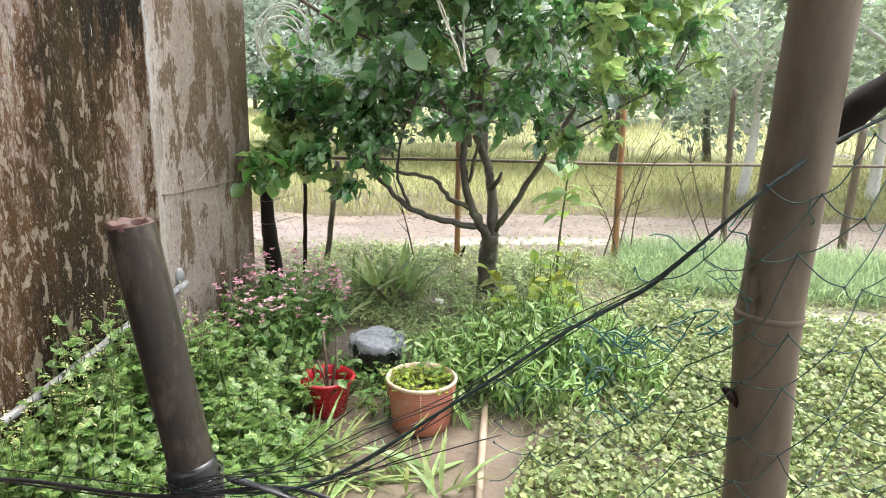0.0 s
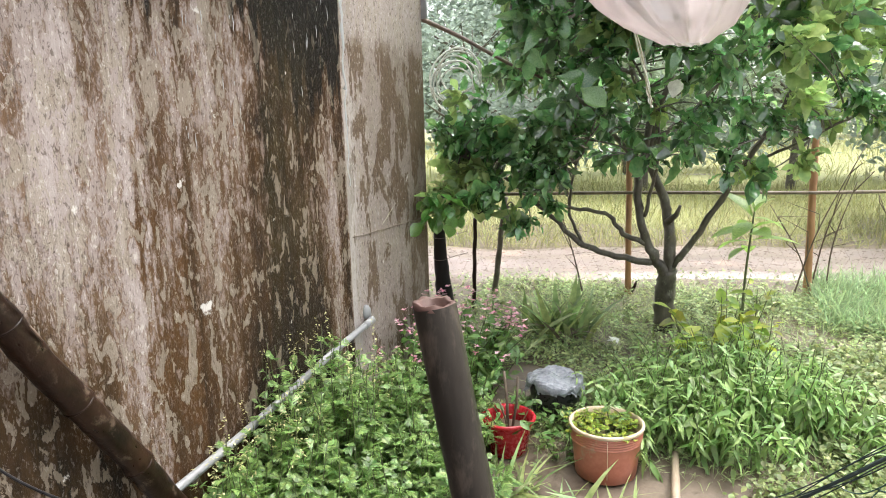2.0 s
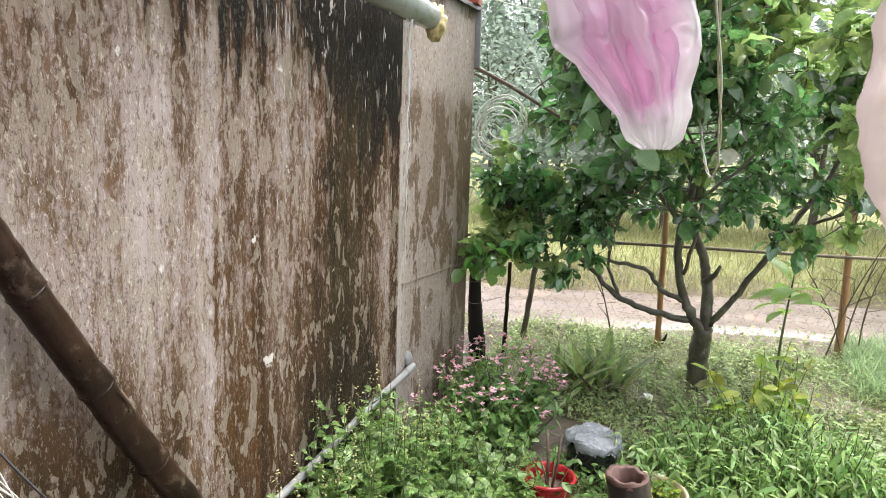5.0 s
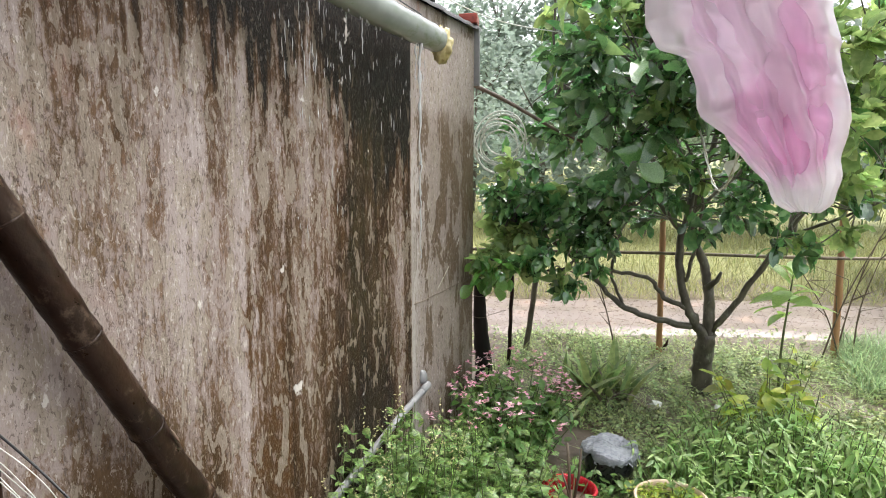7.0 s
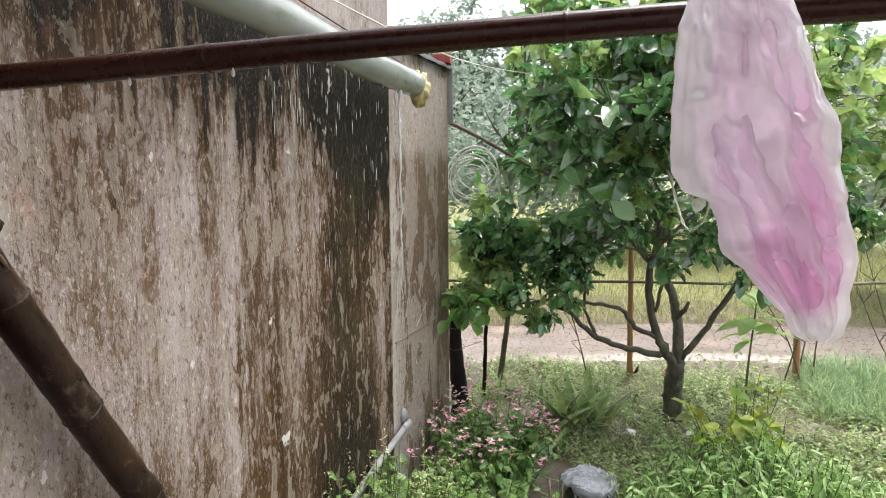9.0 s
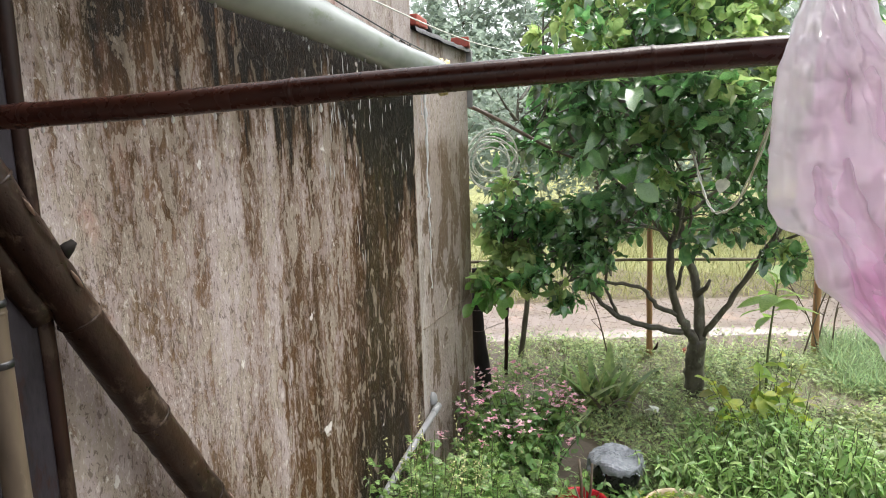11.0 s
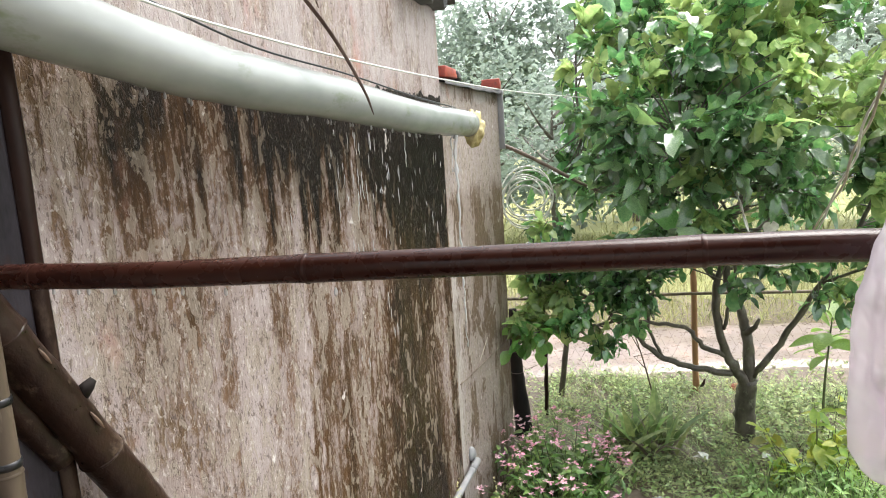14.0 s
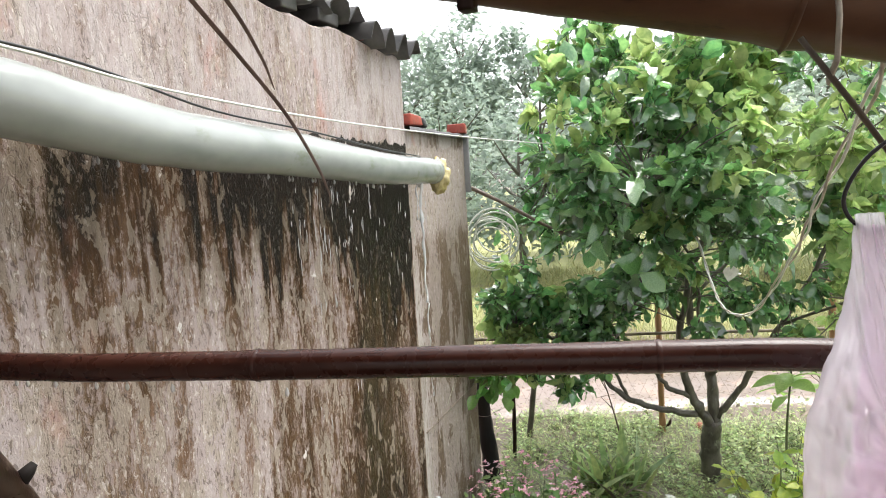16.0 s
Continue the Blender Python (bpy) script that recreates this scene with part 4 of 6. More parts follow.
wrap = [(-0.0215 + 0.0285 * math.cos(a), 0.745 + 0.0285 * math.sin(a), 0.968 + 0.012 * math.sin(a * 0.7 + 1)) for a in np.linspace(0, 6 * math.pi, 60)]
keep(link("binding_string", Shape().tube(wrap, 0.0011, 5), CABLE, label="thin black string round the tape"), np_)

rb = bamboo("bamboo_post", [(0.545, 0.74, -0.14), (0.535, 0.74, 1.04), (0.526, 0.74, 1.2), (0.532, 0.742, 1.35), (0.540, 0.745, 1.6), (0.55, 0.745, 2.06)], [0.028, 0.0235], BAMBOO_PALE, "sturdy pale bamboo post wrapped in green netting", "post", 0.27, sides=24)
keep(link("branch_stub", Shape().tube([(0.512, 0.735, 1.125), (0.502, 0.73, 1.135), (0.496, 0.728, 1.142)], [0.007, 0.005, 0.003], 8, rough=0.3), BAMBOO_DARK), rb)
limb = link("dead_branch", Shape().tube(smooth_path([(0.535, 0.765, 1.335), (0.562, 0.76, 1.362), (0.60, 0.75, 1.40), (0.66, 0.75, 1.43), (0.8, 0.76, 1.46)], 5), [0.012 + 0.004 * abs(noise.noise((i, 1, 1))) for i in range(21)], 10, rough=0.35), DARK_BARK)
tagged(limb, "dark shaggy dead branch tied to the post", "branch")

# ---- ropes, cable and net in the boundary line ----
MAIN = smooth_path([(-0.03, 0.715, 0.972), (0.12, 0.72, 1.0), (0.26, 0.725, 1.10), (0.36, 0.73, 1.18), (0.43, 0.73, 1.23), (0.505, 0.71, 1.318), (0.59, 0.74, 1.372), (0.8, 0.76, 1.47)], 8)
tagged(link("net_rope", Shape().tube(MAIN, 0.0016, 7, rough=0.25), ROPE), "dark green head rope of a slack net", "rope")
for k in range(5):
    pts = [(x, y + 0.004 * noise.noise((i * 0.3, k, 1)), z + (0.045 * noise.noise((k * 3.7, 1, 9)) + 0.03 * noise.noise((i * 0.12, k * 2.3, 2))) * min(1, max(0, (0.48 - x) / 0.3)) * min(1, max(0, (x + 0.03) / 0.08))) for i, (x, y, z) in enumerate(MAIN)]
    tagged(link("net_strand", Shape().tube(pts, 0.00055, 5), ROPE), "thin dark net strand bunched along the rope", "rope", "net strands")
CAB = smooth_path([(-1.385, 0.72, 1.17), (-1.25, 0.735, 1.085), (-1.1, 0.74, 0.995), (-0.9, 0.74, 0.915), (-0.73, 0.74, 0.882), (-0.5, 0.74, 0.89), (-0.27, 0.74, 0.938), (-0.05, 0.712, 0.967), (0.1, 0.725, 0.99), (0.2, 0.73, 0.955), (0.4, 0.74, 0.90)], 6)
tagged(link("black_cable", Shape().tube(CAB, 0.0024, 8), CABLE), "sagging black cable tied along the boundary", "cable")
for k in range(7):
    a = (R.uniform(-0.5, -0.1), 0.74, R.uniform(0.86, 0.95))
    b = (R.uniform(0.15, 0.4), 0.735, R.uniform(0.95, 1.12))
    m = (-0.02 + R.uniform(0, 0.05), 0.712, 0.975 + R.uniform(-0.03, 0.02))
    tagged(link("net_strand", Shape().tube(smooth_path([a, m, ((m[0] + b[0]) / 2, 0.73, (m[2] + b[2]) / 2 - 0.02), b], 6), 0.00065, 5), CABLE), "loose black strand round the corner post", "rope", "net strands")
for k in range(5):
    a = (-1.385, 0.70 + 0.01 * k, 1.16 - 0.03 * k)
    b = (R.uniform(-1.15, -1.05), 0.74, R.uniform(0.86, 0.95))
    m = ((a[0] + b[0]) / 2 + R.uniform(-0.03, 0.03), 0.73, (a[2] + b[2]) / 2 + R.uniform(-0.05, 0.03))
    tagged(link("string", Shape().tube(smooth_path([a, m, b], 8), 0.0011, 5), STRING), "loose pale string tangled on the cable", "string", "loose strings")
tagged(link("plastic_shred", Shape().tube(smooth_path([(0.03, 0.72, 0.995), (0.08, 0.715, 0.992), (0.13, 0.72, 0.975), (0.2, 0.73, 0.955)], 5), [0.002, 0.006, 0.006, 0.005, 0.006, 0.006, 0.005, 0.005, 0.005, 0.004, 0.004, 0.004, 0.003, 0.003, 0.002, 0.001], 6, squash=0.35), BLACK_PLASTIC), "torn black plastic knotted on the cable", "plastic scrap")


def top_of_net(x):
    return float(np.interp(x, MAIN[:, 0], MAIN[:, 2]))


net = thing("boundary_net", "slack green nylon net with diamond meshes, torn and tangled", "net", (0.5, 0.74, 1.1))
cell = 0.054
grid = {}
for i in range(0, 9):
    for j in range(0, 16):
        x = 0.30 + (i + (0.5 if j % 2 else 0)) * cell * 1.25
        z = top_of_net(min(x, 0.8)) - 0.004 - j * cell * 0.52 * (0.45 + 0.55 * min(1, max(0, (x - 0.3) / 0.25)))
        z += 0.014 * noise.noise((x * 9, j * 0.5, 1)) + 0.012 * noise.noise((x * 23, j, 2))
        x += 0.012 * noise.noise((i * 0.9, j * 0.7, 4)) + 0.01 * noise.noise((i * 3, j * 3, 8))
        y = 0.742 + 0.022 * noise.noise((i * 0.3, j * 0.4, 6)) - (0.036 if abs(x - 0.53) < 0.05 else 0)
        grid[i, j] = (x, y, z)
strands, knots = Shape(), Shape()
for (i, j), p in grid.items():
    if p[0] < 0.45 and j > 7:
        continue
    knots.lathe([(0.0003, 0.0016), (0.0014, 0.0), (0.0003, -0.0016)], p, 6)
    for q in ((i, j + 1), (i - 1 if j % 2 == 0 else i + 1, j + 1)):
        if q in grid and R.random() > (0.05 if p[0] > 0.45 else 0.3):
            a, b = np.array(p), np.array(grid[q])
            sag = R.uniform(0.002, 0.009)
            strands.tube(smooth_path([a, a * 0.65 + b * 0.35 - np.array([0, 0, sag]), a * 0.3 + b * 0.7 - np.array([R.uniform(-0.002, 0.002), 0, sag]), b], 3), 0.00058, 4, caps=False)
keep(link("mesh_strand_mass", strands, NET), net)["kind"] = "stuff"
keep(link("knot_mass", knots, NET), net)["kind"] = "stuff"
tangle = Shape()
for k in range(30):
    c = np.array([R.uniform(0.38, 0.54), 0.735, 0.0])
    c[2] = top_of_net(c[0]) - R.uniform(0.01, 0.1)
    pts = [c]
    for i in range(6):
        pts.append(pts[-1] + np.array([R.uniform(-0.014, 0.015), R.uniform(-0.008, 0.008), R.uniform(-0.014, 0.012)]))
    tangle.tube(smooth_path(pts, 4), R.choice((0.0005, 0.0007, 0.0009)), 4, caps=False)
keep(link("tangle", tangle, TEAL, label="matted tuft of green net strands"), net)["kind"] = "stuff"

# ---- plastic bags ----
def film(name, tint, clear, rough=0.12, gloss=0.2, scale=14):
    """Thin plastic film: partly see-through, partly milky, with glossy creases."""
    m, nt, b = material(name)
    pale = tuple(0.55 + 0.45 * c for c in tint)
    deep = tuple(c ** 1.5 for c in tint)
    shade = ramp(nt, noise_tex(nt, scale, (1.6, 1, 0.22), 3, 0.55, 0.5), [(0.34, pale), (0.5, tint), (0.68, deep)])
    tl = nt.nodes.new("ShaderNodeBsdfTranslucent")
    nt.links.new(shade, tl.inputs["Color"])
    tp = nt.nodes.new("ShaderNodeBsdfTransparent")
    tp.inputs["Color"].default_value = tuple(0.25 + 0.75 * c for c in tint) + (1,)
    df = nt.nodes.new("ShaderNodeBsdfDiffuse")
    nt.links.new(shade, df.inputs["Color"])
    gl = nt.nodes.new("ShaderNodeBsdfGlossy")
    gl.inputs["Roughness"].default_value = rough
    a, c, d = (nt.nodes.new("ShaderNodeMixShader") for _ in range(3))
    a.inputs[0].default_value = 0.88
    nt.links.new(df.outputs[0], a.inputs[1])
    nt.links.new(tl.outputs[0], a.inputs[2])
    nt.links.new(ramp(nt, noise_tex(nt, 9, (1.4, 1, 0.5), 3), [(0.32, max(0, clear - 0.14)), (0.68, min(1, clear + 0.12))]), c.inputs[0])
    nt.links.new(a.outputs[0], c.inputs[1])
    nt.links.new(tp.outputs[0], c.inputs[2])
    crease = maths(nt, 'ABSOLUTE', maths(nt, 'SUBTRACT', noise_tex(nt, 9, (1, 1, 0.6), 2, 0.5, 1.0), 0.5))
    small = maths(nt, 'ABSOLUTE', maths(nt, 'SUBTRACT', noise_tex(nt, 34, (1, 1, 0.6), 2, 0.5, 0.8), 0.5))
    bump(nt, gl, maths(nt, 'ADD', crease, maths(nt, 'MULTIPLY', small, 0.15)), 0.55, 0.03)
    lw = nt.nodes.new("ShaderNodeLayerWeight")
    lw.inputs["Blend"].default_value = 0.25
    nt.links.new(maths(nt, 'ADD', maths(nt, 'MULTIPLY', lw.outputs["Facing"], 0.35), gloss * 0.45, True), d.inputs[0])
    nt.links.new(c.outputs[0], d.inputs[1])
    nt.links.new(gl.outputs[0], d.inputs[2])
    nt.links.new(d.outputs[0], nt.nodes["Material Output"].inputs["Surface"])
    nt.nodes.remove(b)
    return m


CLEAR_FILM = film("clear_pinkish_film", (0.99, 0.965, 0.998), 0.44, 0.09, 0.26)
PINK_FILM = film("pink_film", (0.995, 0.83, 0.965), 0.36, 0.2, 0.05)
DEEP_FILM = film("deep_pink_film", (0.99, 0.66, 0.86), 0.36, 0.25, 0.05)
WHITE_FILM = film("white_film", (0.95, 0.885, 0.88), 0.26, 0.22, 0.16, 7)


def ridge(p):
    return 1 - 2 * abs(noise.noise(p))


def bag_shape(rows, cx, cy, seed, crumple=0.012, sides=84, thick=0.45, tall=110, folds=1.0, facets=1.0, front=False):
    """rows: (height, left, right) of the outline seen from the front; the film hangs in folds and is crumpled into facets."""
    rows = np.asarray(rows, float)
    zs = np.linspace(rows[0][0], rows[-1][0], tall)
    order = np.argsort(rows[:, 0])
    v = []
    for z in zs:
        l, r = (float(np.interp(z, rows[order, 0], rows[order, k])) for k in (1, 2))
        c, h = (l + r) / 2, (r - l) / 2
        grip = min(1.0, h / 0.035)
        for j in range(sides):
            a = 2 * math.pi * j / sides
            x, y = math.cos(a), math.sin(a)
            side = 1 if y > 0 else -1
            p = Vector((x * h * 20, side * 3 + seed, z * 17))
            hang = ridge(Vector((x * 2.0 + seed + z * 2, side * 2.0, z * 2.6))) + 0.3 * ridge(Vector((x * 5 + seed - z * 3, side * 2.0, z * 4)))
            near, second = noise.voronoi(p * 0.8)[0][:2]
            big = near - 0.45 - 0.7 * (min(second - near, 0.4) - 0.22)
            near, second = noise.voronoi(p * 2.0)[0][:2]
            fine = near - 0.45 - 1.3 * (min(second - near, 0.35) - 0.2)
            neck = min(1.0, max(0.0, (z - rows[0][0] + 0.22) / 0.12)) * ridge(Vector((x * 4 + z * 38 + seed, side * 1.7, z * 9)))
            d = crumple * grip * (0.75 * folds * hang + 0.7 * neck + facets * (1.3 * big + 0.45 * fine + 0.2 * ridge(p * 1.7)) + 0.25 * noise.noise(p * 3) - 0.5)
            edge = abs(y) ** 0.5
            v.append((cx + c + (h + d * 0.4) * x, cy + (thick * h + d * 1.5 * edge) * y, z + 0.004 * noise.noise(p)))
    n = len(zs)
    around = range(sides // 2, sides) if front else range(sides)
    f = [[i * sides + j, i * sides + (j + 1) % sides, (i + 1) * sides + (j + 1) % sides, (i + 1) * sides + j] for i in range(n - 1) for j in around]
    return Shape().add(v, f)


pink_bag = thing("plastic_bag", "translucent pinkish plastic bag with a pink bag stuffed inside", "plastic bag", (-0.14, 0.575, 2.05), "bags hung at the eave")
OUT = [(2.058, -0.155, -0.137), (2.03, -0.156, -0.132), (2.0, -0.158, -0.128), (1.96, -0.164, -0.12), (1.93, -0.174, -0.108), (1.88, -0.188, -0.085), (1.82, -0.19, -0.065), (1.795, -0.19, -0.052), (1.76, -0.188, -0.050), (1.735, -0.18, -0.046), (1.727, -0.155, -0.045), (1.705, -0.148, -0.040), (1.68, -0.142, -0.034), (1.66, -0.12, -0.032), (1.640, -0.098, -0.036), (1.622, -0.084, -0.034), (1.606, -0.077, -0.038), (1.598, -0.066, -0.046)]
keep(link("outer_film", bag_shape(OUT, 0, 0.60, 3.0, 0.016, 130, 0.42, 170, 0.9, 0.6), CLEAR_FILM, label="clear wet outer film"), pink_bag)
INN = [(2.05, -0.152, -0.138), (2.0, -0.148, -0.132), (1.95, -0.146, -0.12), (1.9, -0.15, -0.10), (1.85, -0.158, -0.085), (1.80, -0.168, -0.07), (1.76, -0.165, -0.058), (1.72, -0.142, -0.050), (1.68, -0.128, -0.044), (1.655, -0.112, -0.042), (1.636, -0.095, -0.044), (1.622, -0.085, -0.05), (1.616, -0.075, -0.06)]
keep(link("inner_bag", bag_shape(INN, 0, 0.60, 11.0, 0.014, 100, 0.28, 120, 1.4, 1.0, True), PINK_FILM, label="crumpled pink inner bag"), pink_bag)
TAIL = [(1.84, -0.080, -0.074), (1.79, -0.082, -0.066), (1.75, -0.086, -0.058), (1.715, -0.096, -0.050), (1.69, -0.113, -0.044), (1.668, -0.112, -0.042), (1.648, -0.100, -0.043), (1.634, -0.086, -0.050), (1.628, -0.074, -0.060)]
keep(link("folded_bag", bag_shape(TAIL, 0, 0.60, 31.0, 0.011, 72, 0.18, 80, 1.3, 1.0, True), DEEP_FILM, label="deep pink folded film at the bottom"), pink_bag)
white_bag = thing("plastic_bag", "cloudy white plastic bag with a rounded bottom", "plastic bag", (0.2, 0.60, 1.95), "bags hung at the eave")
WOUT = [(1.95, 0.14, 0.17), (1.82, 0.115, 0.2), (1.70, 0.088, 0.228), (1.66, 0.083, 0.232), (1.60, 0.084, 0.234), (1.578, 0.09, 0.234), (1.55, 0.107, 0.228), (1.523, 0.115, 0.218), (1.505, 0.128, 0.207), (1.49, 0.148, 0.196), (1.48, 0.165, 0.186)]
keep(link("bag_film", bag_shape(WOUT, 0, 0.60, 21.0, 0.021, 110, thick=0.38, tall=140, folds=1.2, facets=1.0), WHITE_FILM), white_bag)
WINN = [(1.93, 0.148, 0.165), (1.82, 0.13, 0.19), (1.70, 0.115, 0.215), (1.62, 0.118, 0.218), (1.58, 0.13, 0.212), (1.565, 0.15, 0.20), (1.56, 0.165, 0.19)]
keep(link("inner_bag", bag_shape(WINN, 0, 0.60, 41.0, 0.012, 60, 0.25, 70, 1.4, 0.7, True), film("dull_pinkish_film", (0.97, 0.83, 0.82), 0.25, 0.3, 0.1, 8), label="dull pinkish bag folded inside"), white_bag)
knotted = Shape().tube(smooth_path([(0.155, 0.60, 1.93), (0.158, 0.60, 1.955), (0.145, 0.64, 1.955), (0.15, 0.70, 1.945), (0.155, 0.735, 1.925), (0.158, 0.71, 1.9), (0.155, 0.66, 1.93)], 5), 0.008, 7, rough=0.3)
keep(link("knot", knotted, WHITE_FILM), white_bag)

# ---- the citrus tree ----
tree = thing("citrus_tree", "spreading citrus tree with dark glossy wet leaves", "tree", (-0.1, 4.08, 0.2))
BOUGHS = [
    ([(-0.1, 4.08, 0.16), (-0.1, 4.08, 0.4), (-0.085, 4.06, 0.58)], 0.066, 0.054),
    ([(-0.09, 4.05, 0.55), (-0.17, 4.02, 0.68), (-0.235, 4.0, 0.86), (-0.26, 4.0, 1.12), (-0.21, 4.0, 1.46), (-0.32, 4.02, 1.75), (-0.38, 4.05, 2.2), (-0.32, 4.05, 2.55)], 0.036, 0.010),
    ([(-0.075, 4.07, 0.55), (-0.085, 4.08, 0.8), (-0.12, 4.1, 0.98), (-0.2, 4.1, 1.2), (-0.17, 4.12, 1.5), (-0.02, 4.15, 2.0), (0.05, 4.15, 2.45)], 0.042, 0.010),
    ([(-0.06, 4.06, 0.6), (0.08, 4.04, 0.82), (0.28, 4.03, 1.18), (0.46, 4.05, 1.5), (0.62, 4.1, 1.9), (0.66, 4.1, 2.2)], 0.023, 0.008),
    ([(-0.14, 4.03, 0.62), (-0.32, 3.98, 0.655), (-0.55, 3.92, 0.73), (-0.71, 3.88, 0.88), (-0.92, 3.82, 1.08), (-1.1, 3.7, 1.22), (-1.25, 3.55, 1.3)], 0.026, 0.007),
    ([(-0.2, 4.01, 0.74), (-0.33, 3.97, 0.80), (-0.42, 3.95, 0.91), (-0.6, 3.9, 0.95), (-0.78, 3.8, 0.99), (-0.98, 3.65, 0.97), (-1.18, 3.5, 1.0)], 0.019, 0.006),
    ([(-0.55, 3.92, 0.73), (-0.63, 3.9, 0.92), (-0.6, 3.85, 1.15), (-0.5, 3.75, 1.35)], 0.013, 0.006),
    ([(-0.22, 4.0, 0.9), (-0.16, 3.98, 1.2), (-0.17, 3.95, 1.5), (-0.3, 3.75, 1.8), (-0.42, 3.5, 2.0)], 0.013, 0.006),
    ([(-0.26, 4.0, 1.2), (-0.5, 3.9, 1.5), (-0.8, 3.8, 1.8), (-0.98, 3.8, 2.2), (-1.0, 3.85, 2.75)], 0.018, 0.006),
    ([(-0.02, 4.15, 1.8), (-0.25, 4.2, 2.2), (-0.6, 4.2, 2.55), (-0.85, 4.1, 2.85)], 0.014, 0.006),
    ([(-0.2, 4.1, 1.3), (0.1, 4.3, 1.6), (0.3, 4.5, 1.9), (0.35, 4.6, 2.3)], 0.014, 0.006),
    ([(-0.3, 4.02, 1.7), (-0.7, 4.2, 1.9), (-1.05, 4.3, 2.1)], 0.013, 0.006),
    ([(0.28, 4.03, 1.18), (0.6, 3.9, 1.35), (0.85, 3.85, 1.5)], 0.011, 0.006),
]
nodes = []
for n, (pts, r0, r1) in enumerate(BOUGHS):
    line = smooth_path(pts, 8)
    rad = np.linspace(r0, r1, len(line)) * (0.95 if n == 0 else 0.85) * (1 + 0.2 * np.array([noise.noise((i * 0.6, n, 3)) for i in range(len(line))]))
    if n == 0:
        rad[:3] *= (1.35, 1.18, 1.05)
    keep(link("trunk" if n == 0 else "limb", Shape().tube(line + np.array([[0.012 * noise.noise((i * 0.45, n, k)) for k in (1, 5, 9)] for i in range(len(line))]) * (n > 0), rad, 14 if n < 4 else 9, rough=0.24), BARK), tree)
    if n:
        nodes += [p for p in line[len(line) // 2:]]
nodes = np.array(nodes)
keep(link("branch_stub", Shape().tube([(-0.10, 4.07, 0.86), (-0.05, 4.04, 0.91), (-0.028, 4.03, 0.965)], [0.022, 0.014, 0.008], 9, rough=0.2), BARK), tree)


def in_crown(p):
    x, y, z = p
    wide = 1.27 if x < -0.28 else 1.34
    q = ((x + 0.28) / wide) ** 2 + ((y - 4.0) / 0.88) ** 2 + ((z - 1.95) / 1.06) ** 2
    low = z > 1.16 + 0.14 * noise.noise((x * 2.3, y * 2.3, 1)) + (0.12 if -0.5 < x < -0.05 else 0) or (x < -0.7 and y < 3.85 and z > 0.9)
    if z < 1.4 and R.random() < 0.45:
        return False
    if x > 0.2 and R.random() < 0.45:
        return False
    if x < -1.05 and 3.55 < y < 4.02 and 1.45 < z < 2.05:
        return False
    clear_left = x > -1.32 or y > 3.62
    return q < 1.0 + 0.35 * noise.noise((x * 2.2, y * 2.2, z * 2.2)) and q > 0.16 and noise.noise((x * 2.9, y * 2.9, z * 2.9 + 5)) > -0.06 and low and clear_left and not (x < -1.22 and y < 3.6 and z > 1.4)


twigs, tips = Shape(), []
while len(tips) < 530:
    p = np.array([R.uniform(-1.4, 1.25), R.uniform(3.1, 4.9), R.uniform(0.85, 3.05)])
    if in_crown(p) and (not tips or min(np.linalg.norm(p - t) for t in tips) > 0.06):
        tips.append(p)
for p in [(-1.24, 3.42, 1.02), (-1.27, 3.50, 1.10), (-1.17, 3.44, 1.06), (-1.12, 3.5, 0.98), (-1.28, 3.46, 0.98), (-0.86, 3.55, 0.86), (-0.78, 3.6, 0.9), (-1.0, 3.55, 1.0), (-1.0, 3.62, 1.15), (-0.65, 3.7, 0.98)] + [(R.uniform(-1.3, -0.6), R.uniform(3.38, 3.85), R.uniform(0.95, 1.5)) for _ in range(58)]:
    tips.append(np.array(p))
leaf_at = {"old": [], "new": [], "bare": []}
for n, p in enumerate(tips):
    k = nodes[np.argmin(np.linalg.norm(nodes - p, axis=1) + 0.3 * np.maximum(0, nodes[:, 2] - p[2]))]
    mid = (p + k) / 2 + np.array([R.uniform(-0.05, 0.05), R.uniform(-0.05, 0.05), R.uniform(-0.02, 0.06)])
    line = smooth_path([k, mid, p], 4)
    open_side = p[2] > 1.8 and p[0] < -0.252 * (p[1] + 0.2)
    if not open_side:
        twigs.tube(line, np.linspace(0.0055, 0.0022, len(line)), 5, caps=False)
    out = p - np.array([-0.28, 4.05, 1.7])
    out /= np.linalg.norm(out)
    young = (p[2] > 2.0 and p[0] > -0.1 and R.random() < 0.55) or (p[0] > 0.4 and R.random() < 0.7) or (p[2] > 2.3 and R.random() < 0.35) or (p[0] < -1.02 and p[2] < 1.3) or R.random() < 0.06
    for i in range(R.randint(9, 15) + (4 if p[2] < 1.75 else 0)):
        t = R.uniform(0.5, 1.0)
        b = p * t + mid * (1 - t) + np.array([R.gauss(0, 0.014), R.gauss(0, 0.014), R.gauss(0, 0.014)])
        yaw = math.atan2(-out[0], out[1]) + R.gauss(0, 1.25)
        pitch = R.gauss(-0.2 + 0.4 * out[2], 0.65)
        size = R.uniform(0.075, 0.138) * (0.82 if p[2] < 1.75 else 1) * (R.uniform(1.3, 1.6) if R.random() < 0.07 else 1)
        leaf_at["bare" if open_side else "new" if young else "old"].append((b, place(b, yaw, pitch, R.gauss(0, 0.85), size)))
keep(link("twig_mass", twigs, BARK), tree)["kind"] = "stuff"
